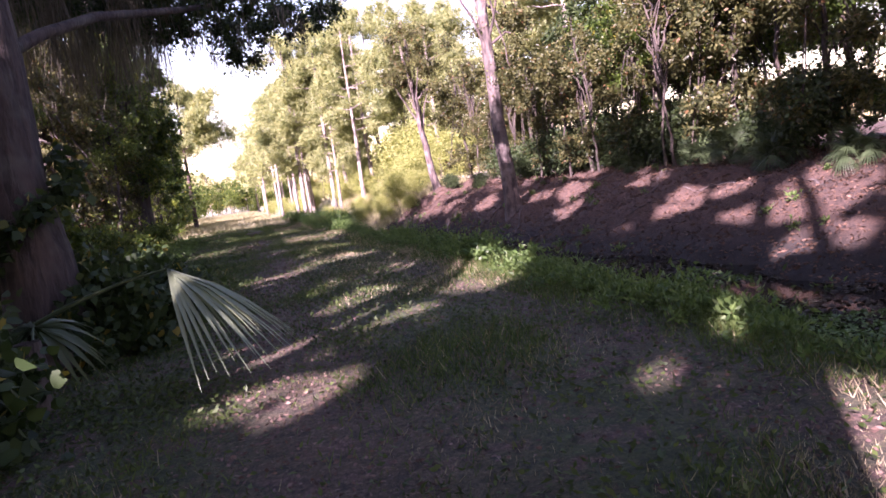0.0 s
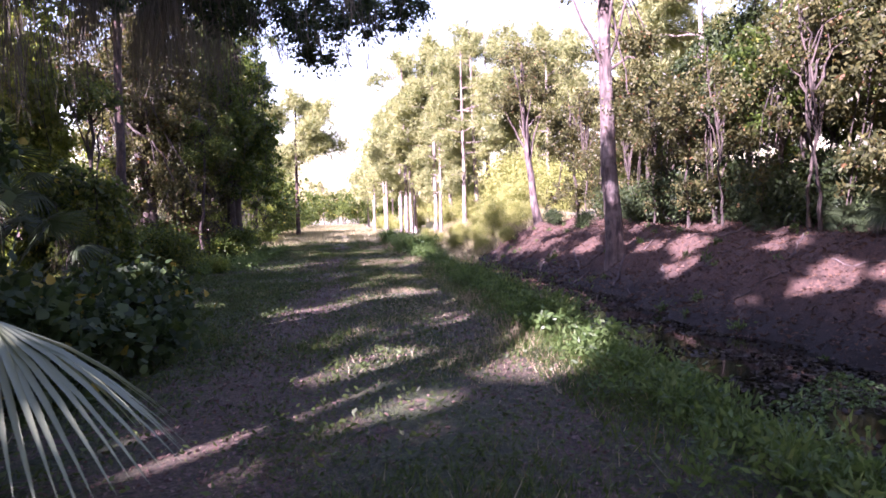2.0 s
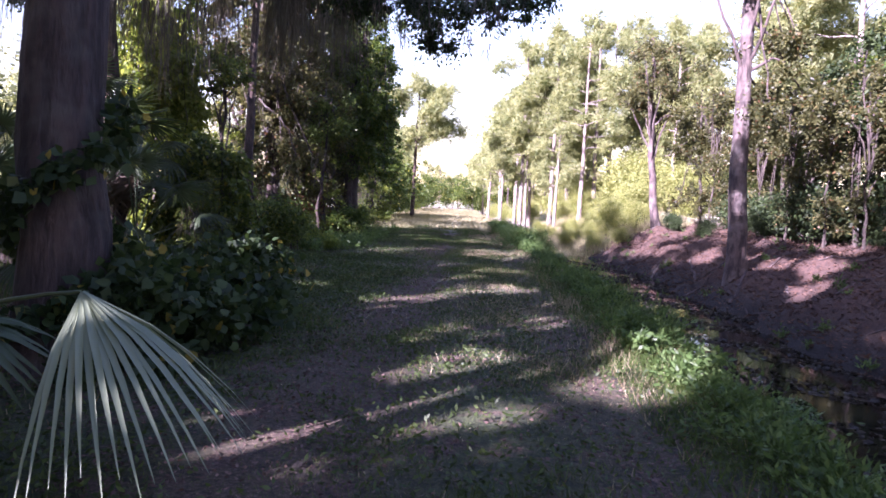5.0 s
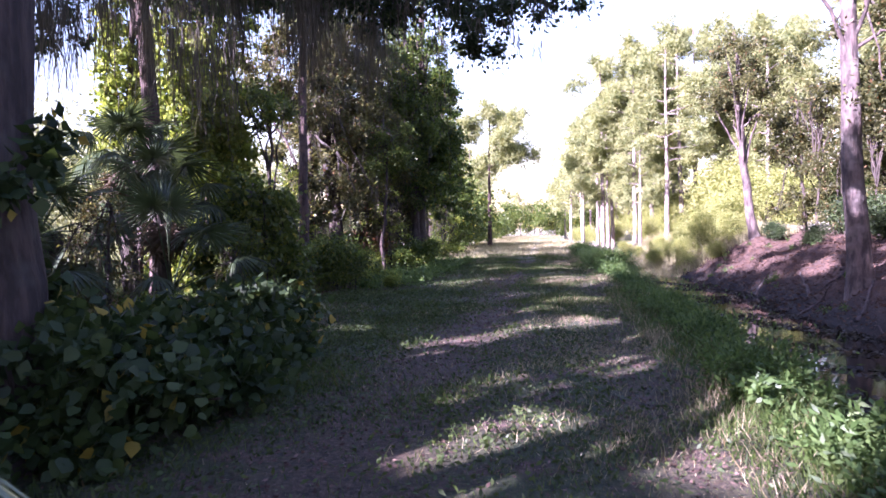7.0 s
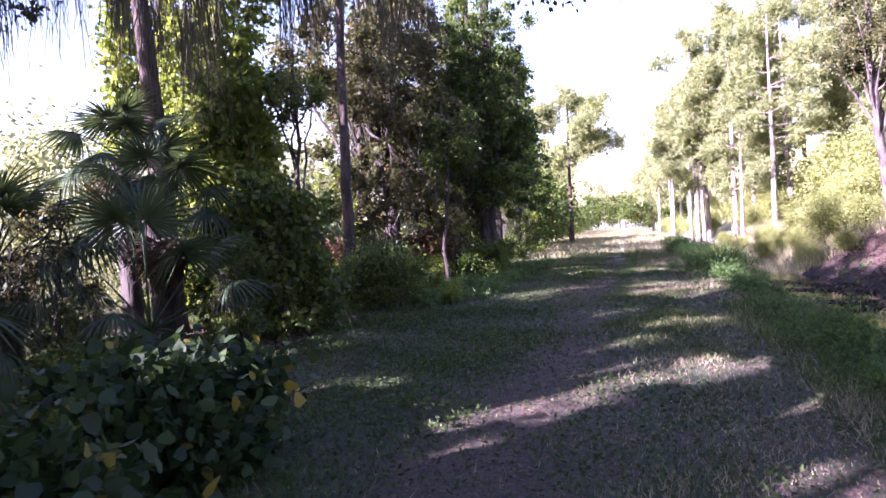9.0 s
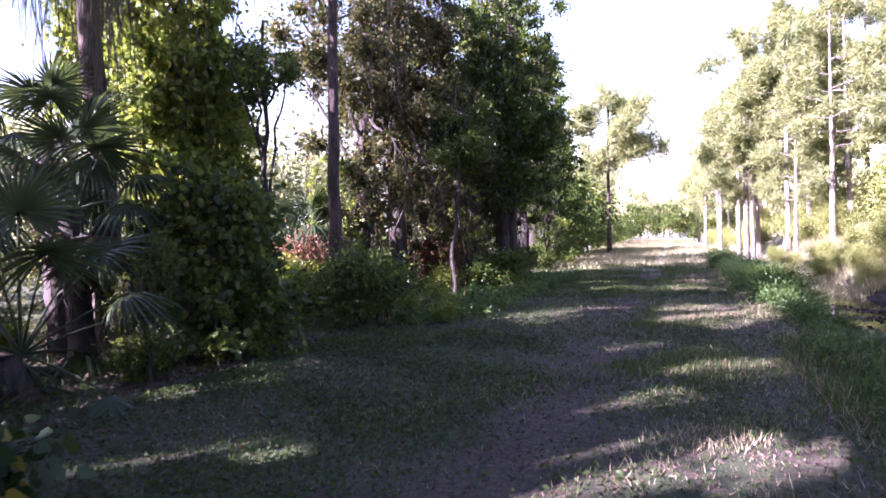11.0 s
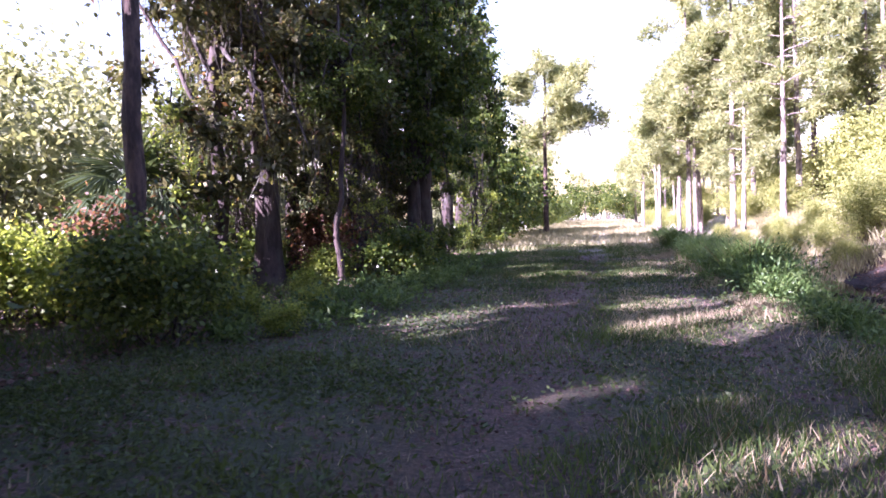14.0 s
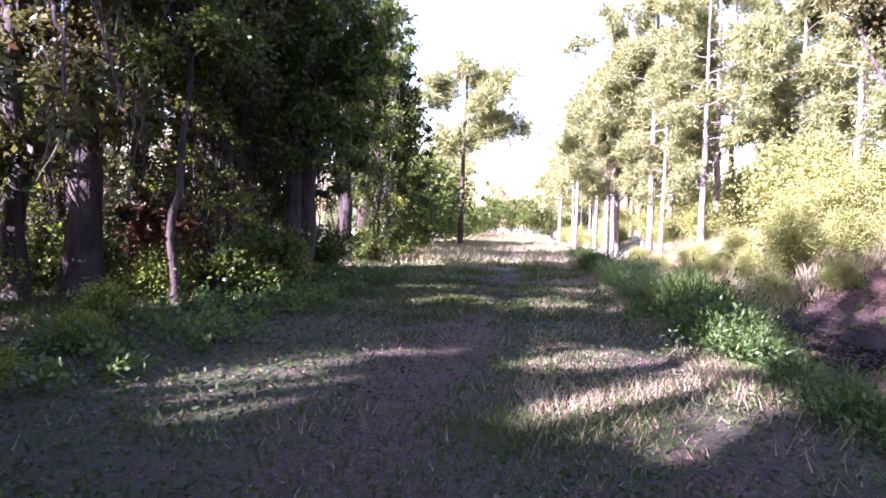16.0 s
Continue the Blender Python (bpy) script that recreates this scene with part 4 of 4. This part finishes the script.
# ---- ground cover ----
def blades(x, y, tall, wide, rng, lean=0.5):
    """One three-cornered grass blade at each place."""
    n = len(x)
    base = np.stack([x, y, height(x, y) - 0.01], -1)
    a = rng.uniform(0, 6.283, n)
    side = np.stack([np.cos(a), np.sin(a), 0 * a], -1) * (wide * rng.uniform(0.6, 1.3, n))[:, None]
    h = tall * rng.uniform(0.4, 1.2, n)
    tip = base + np.stack([rng.normal(0, lean, n) * h, rng.normal(0, lean, n) * h, h], -1)
    return np.stack([base - side, base + side, tip], 1).reshape(-1, 3), np.arange(3 * n).reshape(-1, 3)


def patchy(x, y, scale, seed):
    """Smooth patches between 0 and 1."""
    r = np.random.default_rng(seed)
    v = 0
    for _ in range(5):
        k, p = r.normal(0, scale, 2), r.uniform(0, 6.283)
        v = v + np.sin(k[0] * x + k[1] * y + p)
    return 1 / (1 + np.exp(-1.6 * v))


def drift(y):
    return 0.023 * np.maximum(0, y - 18)


def rut(x, y):
    """1 in the two bare wheel tracks, the one by the ditch fainter."""
    u = x + drift(y)
    near = 2.7 + 0.7 * np.clip((y - 9) / 8, 0, 1)
    return np.maximum(np.exp(-((u - near) / 0.5) ** 2), 0.6 * np.exp(-((u - 5.3) / 0.38) ** 2)) * (0.55 + 0.45 * patchy(x, y, 2.6, 9))


def stuff(name, v, f, mat, label, category):
    tagged(new(name, mesh_of(name, v, f, mat)), label, category, kind="stuff")


rng = np.random.default_rng(201)
n = 640000
gy = 1.0 + 44 * rng.uniform(0, 1, n) ** 1.35
gx = rng.uniform(-1.5, 7.6, n) - drift(gy)
keep = rng.uniform(0, 1, n) < (0.1 + 0.9 * patchy(gx, gy, 2.0, 1) ** 1.8) * (1 - 0.88 * rut(gx, gy)) * np.where(gx < 1.0 - drift(gy), 0.5, 1) * np.where((gy > 21.5) & (gy < 27.5) & (gx < 3.2), 0.4, 1)
gx, gy = gx[keep], gy[keep]
long = (0.03 + 0.085 * patchy(gx, gy, 1.9, 2) ** 1.6) * (1 - 0.35 * rut(gx, gy)) + 0.08 * (gx > lip(gy) - 0.9) + 0.001 * gy
dry = rng.uniform(0, 1, len(gx)) < (0.05 + 0.8 * patchy(gx, gy, 0.9, 3) ** 2.2) * np.where(gx > lip(gy) - 0.5, 0.4, 1) * np.where(gx > 3.8, 1.4, 0.5) + 0.28 * ((gx > 3.8) & (gx < lip(gy) - 0.6) & (gy > 9))
stuff("grass", *blades(gx[~dry], gy[~dry], long[~dry], 0.0045 + 0.00012 * gy[~dry], rng), GRASS, "short uneven green grass on the track", "grass")
stuff("dry_grass", *blades(gx[dry], gy[dry], long[dry] * 0.9, 0.004 + 0.00012 * gy[dry], rng), STRAW, "straw-coloured dry grass on the track", "grass")
n = 50000
gy = rng.uniform(40, 130, n)
gx = rng.uniform(-3, 9.5, n) - drift(gy)
keep = (1 - 0.8 * rut(gx, gy)) > rng.uniform(0, 1, n)
gx, gy = gx[keep], gy[keep]
stuff("far_grass", *blades(gx, gy, 0.28, 0.02, rng), PALE_STRAW, "pale sunlit grass along the far track", "grass")

# fallen leaves on track and bank
n = 110000
lx, ly = rng.uniform(-4.5, 7.2, n), 1 + 36 * rng.uniform(0, 1, n) ** 1.4
keep = rng.uniform(0, 1, n) < 0.25 + 0.75 * rut(lx, ly) + 0.5 * (lx < 0.8) + 0.6 * ((ly > 21.5) & (ly < 27.5) & (lx < 3.2))
lx, ly = lx[keep] - drift(ly[keep]), ly[keep]
d = rng.normal(size=(len(lx), 3)) * (1, 1, 0.22)
stuff("fallen_leaves", *leaves(np.stack([lx, ly, height(lx, ly) + 0.012], -1), d, 0.038, 0.02, rng, 0.1), LITTER, "curled brown fallen leaves scattered on the track", "leaf litter")
n = 56000
lx, ly = rng.uniform(10.2, 16.5, n), rng.uniform(2, 46, n)
lx = lx - drift(ly)
d = rng.normal(size=(n, 3)) * (1, 1, 0.25)
stuff("bank_litter", *leaves(np.stack([lx, ly, height(lx, ly) + 0.015], -1), d, 0.09, 0.038, rng, 0.14), BANK_LITTER, "reddish brown leaf litter covering the bank", "leaf litter")

# grass and litter on the wood floor
n = 60000
gx, gy = rng.uniform(-9.5, -1.3, n), rng.uniform(7, 42, n)
keep = rng.uniform(0, 1, n) < 0.15 + 0.85 * patchy(gx, gy, 1.0, 7)
gx, gy = gx[keep], gy[keep]
stuff("wood_grass", *blades(gx, gy, 0.22, 0.009, rng, 0.6), GRASS, "patchy long grass on the wood floor", "grass")
n = 30000
lx, ly = rng.uniform(-9.5, -1.0, n), rng.uniform(7, 42, n)
d = rng.normal(size=(n, 3)) * (1, 1, 0.3)
stuff("wood_litter", *leaves(np.stack([lx, ly, height(lx, ly) + 0.015], -1), d, 0.09, 0.045, rng, 0.12), LITTER, "brown fallen leaves on the wood floor", "leaf litter")

# weeds along the ditch edge
n = 1900
wy = 2 + 50 * rng.uniform(0, 1, n) ** 1.2
wx = lip(wy) + rng.normal(0.02, 0.26, n)
tall = 0.12 + 0.5 * patchy(wx, wy, 1.3, 4) * rng.uniform(0.5, 1.2, n)
tall = tall * np.where(wy < 11, 0.5, 1)
c = np.stack([wx, wy, height(wx, wy) + tall * 0.5, tall * 0.75], -1)
stuff("ditch_weeds", *leaf_clumps(c, 115000, 0.075, 0.026, 202, -0.5), WEED, "lush green weeds along the ditch edge", "weeds")
n = 160
wy = 22 + 14 * rng.uniform(0, 1, n)
wx = rng.uniform(-1.2, 0.9, n) - drift(wy)
c = np.stack([wx, wy, height(wx, wy) + 0.12, rng.uniform(0.12, 0.26, n)], -1)
stuff("edge_weeds", *leaf_clumps(c, 9000, 0.09, 0.045, 203, -0.3), WEED, "bright leafy weeds at the wood's edge", "weeds")
n = 210000
wy = 2 + 32 * rng.uniform(0, 1, n)
wx = -1.0 + 8.0 * rng.uniform(0, 1, n) ** 1.3
keep = rng.uniform(0, 1, n) < (0.25 + 0.75 * patchy(wx, wy, 1.8, 6)) * (1 - 0.92 * rut(wx, wy)) * np.where(wx < 2.7, 1, 0.55) * np.where((wy > 21.5) & (wy < 27.5) & (wx < 3.4), 0.3, 1)
wx, wy = wx[keep] - drift(wy[keep]), wy[keep]
d = rng.normal(size=(len(wx), 3)) * (1, 1, 0.5) + (0, 0, 0.4)
stuff("low_weeds", *leaves(np.stack([wx, wy, height(wx, wy) + rng.uniform(0.0, 0.06, len(wx))], -1), d, 0.055, 0.024, rng), TURF, "low dark green weeds covering the track's side", "weeds")
n = 22000
bx, by = rng.uniform(9, 15, n), rng.uniform(36, 66, n)
stuff("bank_grass", *blades(bx - drift(by), by, 0.5, 0.02, rng, 0.35), PALE_STRAW, "pale dry grass on the sunny bank", "grass")


def grass_clump(x, y, tall, count, seed, label, mat):
    ob = thing("tall_grass_clump", x, y, on_ground(x, y), label, "grass", "tall grass beside the ditch")
    r = np.random.default_rng(seed)
    base = r.normal(0, 0.24, (count, 3)) * (1, 1.3, 0)
    out = unit(base + r.normal(0, 0.12, base.shape)) * (1, 1, 0)
    l = (tall * r.uniform(0.5, 1.1, count))[:, None]
    side = unit(np.cross(out, (0, 0, 1.0))) * 0.006
    vs = []
    for t, w in ((0, 1), (0.5, 0.9), (0.85, 0.55), (1.0, 0.08)):
        mid = base + np.array((0, 0, 1)) * l * t * (1 - 0.25 * t) + out * l * 0.55 * t**2
        vs += [mid - side * w, mid + side * w]
    v = np.stack(vs, 1).reshape(-1, 3)
    f = (np.arange(count) * 8)[:, None, None] + np.array([[0, 1, 3, 2], [2, 3, 5, 4], [4, 5, 7, 6]])[None]
    tagged(part("grass_blade", mesh_of("grass_blade", v, f.reshape(-1, 4), mat), ob), kind="stuff")


for k, (x, y, tall) in enumerate([(6.3, 28.9, 1.0), (6.1, 29.6, 0.85), (6.6, 29.3, 0.8), (6.5, 31.5, 0.7), (7.0, 26.3, 0.6), (5.9, 33.5, 0.7), (6.9, 22.8, 0.5), (6.2, 36, 0.8), (5.6, 39, 0.8), (7.1, 30.2, 0.8), (6.9, 33.0, 0.75), (7.2, 24.4, 0.55), (6.7, 25.3, 0.5)]):
    grass_clump(x - 0.1, y, tall * 1.2, 900, 300 + k, "tall fresh green grass clump at the ditch", WEED if k % 2 else GRASS)
tuft = [(6.3, 9.6, 0.28), (6.7, 11.2, 0.3), (6.0, 10.7, 0.18), (6.8, 14.0, 0.2), (6.6, 8.2, 0.25), (6.9, 17.5, 0.25)]
for k, (x, y, tall) in enumerate(tuft):
    shrub("weed_tuft", x, y, "small bright green leafy weed at the ditch edge", 0.35, 0.35, tall + 0.1, 420, (0.09, 0.04), WEED, 320 + k, "weed tufts", lumps=10, stems=0)

n = 70
wy = 5 + 36 * rng.uniform(0, 1, n)
wx = rng.uniform(10.1, 14.2, n)
c = np.stack([wx, wy, height(wx, wy) + 0.06, rng.uniform(0.08, 0.2, n)], -1)
stuff("bank_weeds", *leaf_clumps(c, 3600, 0.09, 0.035, 204, -0.3), WEED, "small scattered weeds on the earth bank", "weeds")

# floating duckweed near the start
n = 16000
dy = rng.uniform(1, 12.5, n)
dx = lip(dy) + 0.9 + 2.9 * rng.uniform(0, 1, n)
keep = patchy(dx, dy, 1.2, 5) > 0.5 + 0.05 * np.maximum(0, dy - 8)
d = rng.normal(size=(keep.sum(), 3)) * (1, 1, 0.03)
stuff("duckweed", *leaves(np.stack([dx, dy, 0 * dx + WATER + 0.008], -1)[keep], d, 0.06, 0.05, rng, 0.02), DUCKWEED, "green duckweed floating on the ditch water", "water plants")


# sunken leaves and scum on the ditch water
n = 15000
dy = rng.uniform(2, 34, n)
dx = lip(dy) + 0.6 + 3.8 * rng.uniform(0, 1, n) ** 0.6
keep = patchy(dx, dy, 1.7, 8) > 0.35
d = rng.normal(size=(keep.sum(), 3)) * (1, 1, 0.05)
stuff("floating_leaves", *leaves(np.stack([dx, dy, 0 * dx + WATER + 0.006], -1)[keep], d, 0.1, 0.05, rng, 0.03), SODDEN, "dark sodden leaves floating on the ditch water", "leaf litter")


# sticks and fallen boughs
def fallen_branch(x, y, length, turn, thick, seed):
    ob = thing("fallen_branch", x, y, on_ground(x, y) + thick * 0.5, "weathered grey fallen branch on the ground", "branch", turn=turn)
    r = np.random.default_rng(seed)
    line = bend((-length / 2, 0, 0), (length / 2, 0, 0), 12, 0.02, 0.02, seed)
    for p in line:
        wx, wy = x + p[0] * math.cos(radians(turn)) - p[1] * math.sin(radians(turn)), y + p[0] * math.sin(radians(turn)) + p[1] * math.cos(radians(turn))
        p[2] = on_ground(wx, wy) - on_ground(x, y)
    part("stem", mesh_of("stem", *tube(line, np.linspace(thick, thick * 0.4, 12), 7, 0.1, seed), PALE_BARK, True), ob)
    for k in range(2):
        i = 4 + 3 * k
        part("twig", mesh_of("twig", *tube(bend(line[i], line[i] + (length * 0.14, r.choice((-1, 1)) * length * 0.13, 0.03), 5, 0.02), np.linspace(thick * 0.5, 0.004, 5), 5), PALE_BARK, True), ob)


for k, (x, y, l, turn, thick) in enumerate([(11.2, 21.5, 2.2, 60, 0.05), (10.8, 23.4, 1.6, 35, 0.04), (11.6, 26.5, 2.4, 75, 0.06), (10.9, 19.2, 1.2, 100, 0.035), (12.4, 18.0, 1.4, 20, 0.04), (11.0, 28.5, 1.8, 50, 0.05), (12.8, 14.0, 1.2, 120, 0.03), (10.5, 25.0, 1.5, 80, 0.05), (0.6, 16.0, 0.9, -50, 0.018), (13.5, 20.4, 1.5, 160, 0.04), (12.2, 22.6, 1.3, 15, 0.05), (11.5, 24.0, 1.1, 140, 0.06), (12.6, 25.8, 1.6, 100, 0.05), (11.9, 20.2, 1.0, 70, 0.03), (12.9, 16.2, 1.4, 45, 0.04), (11.4, 15.0, 0.9, 150, 0.03), (13.2, 11.6, 1.2, 80, 0.035)]):
    fallen_branch(x, y, l, turn, thick, 400 + k)
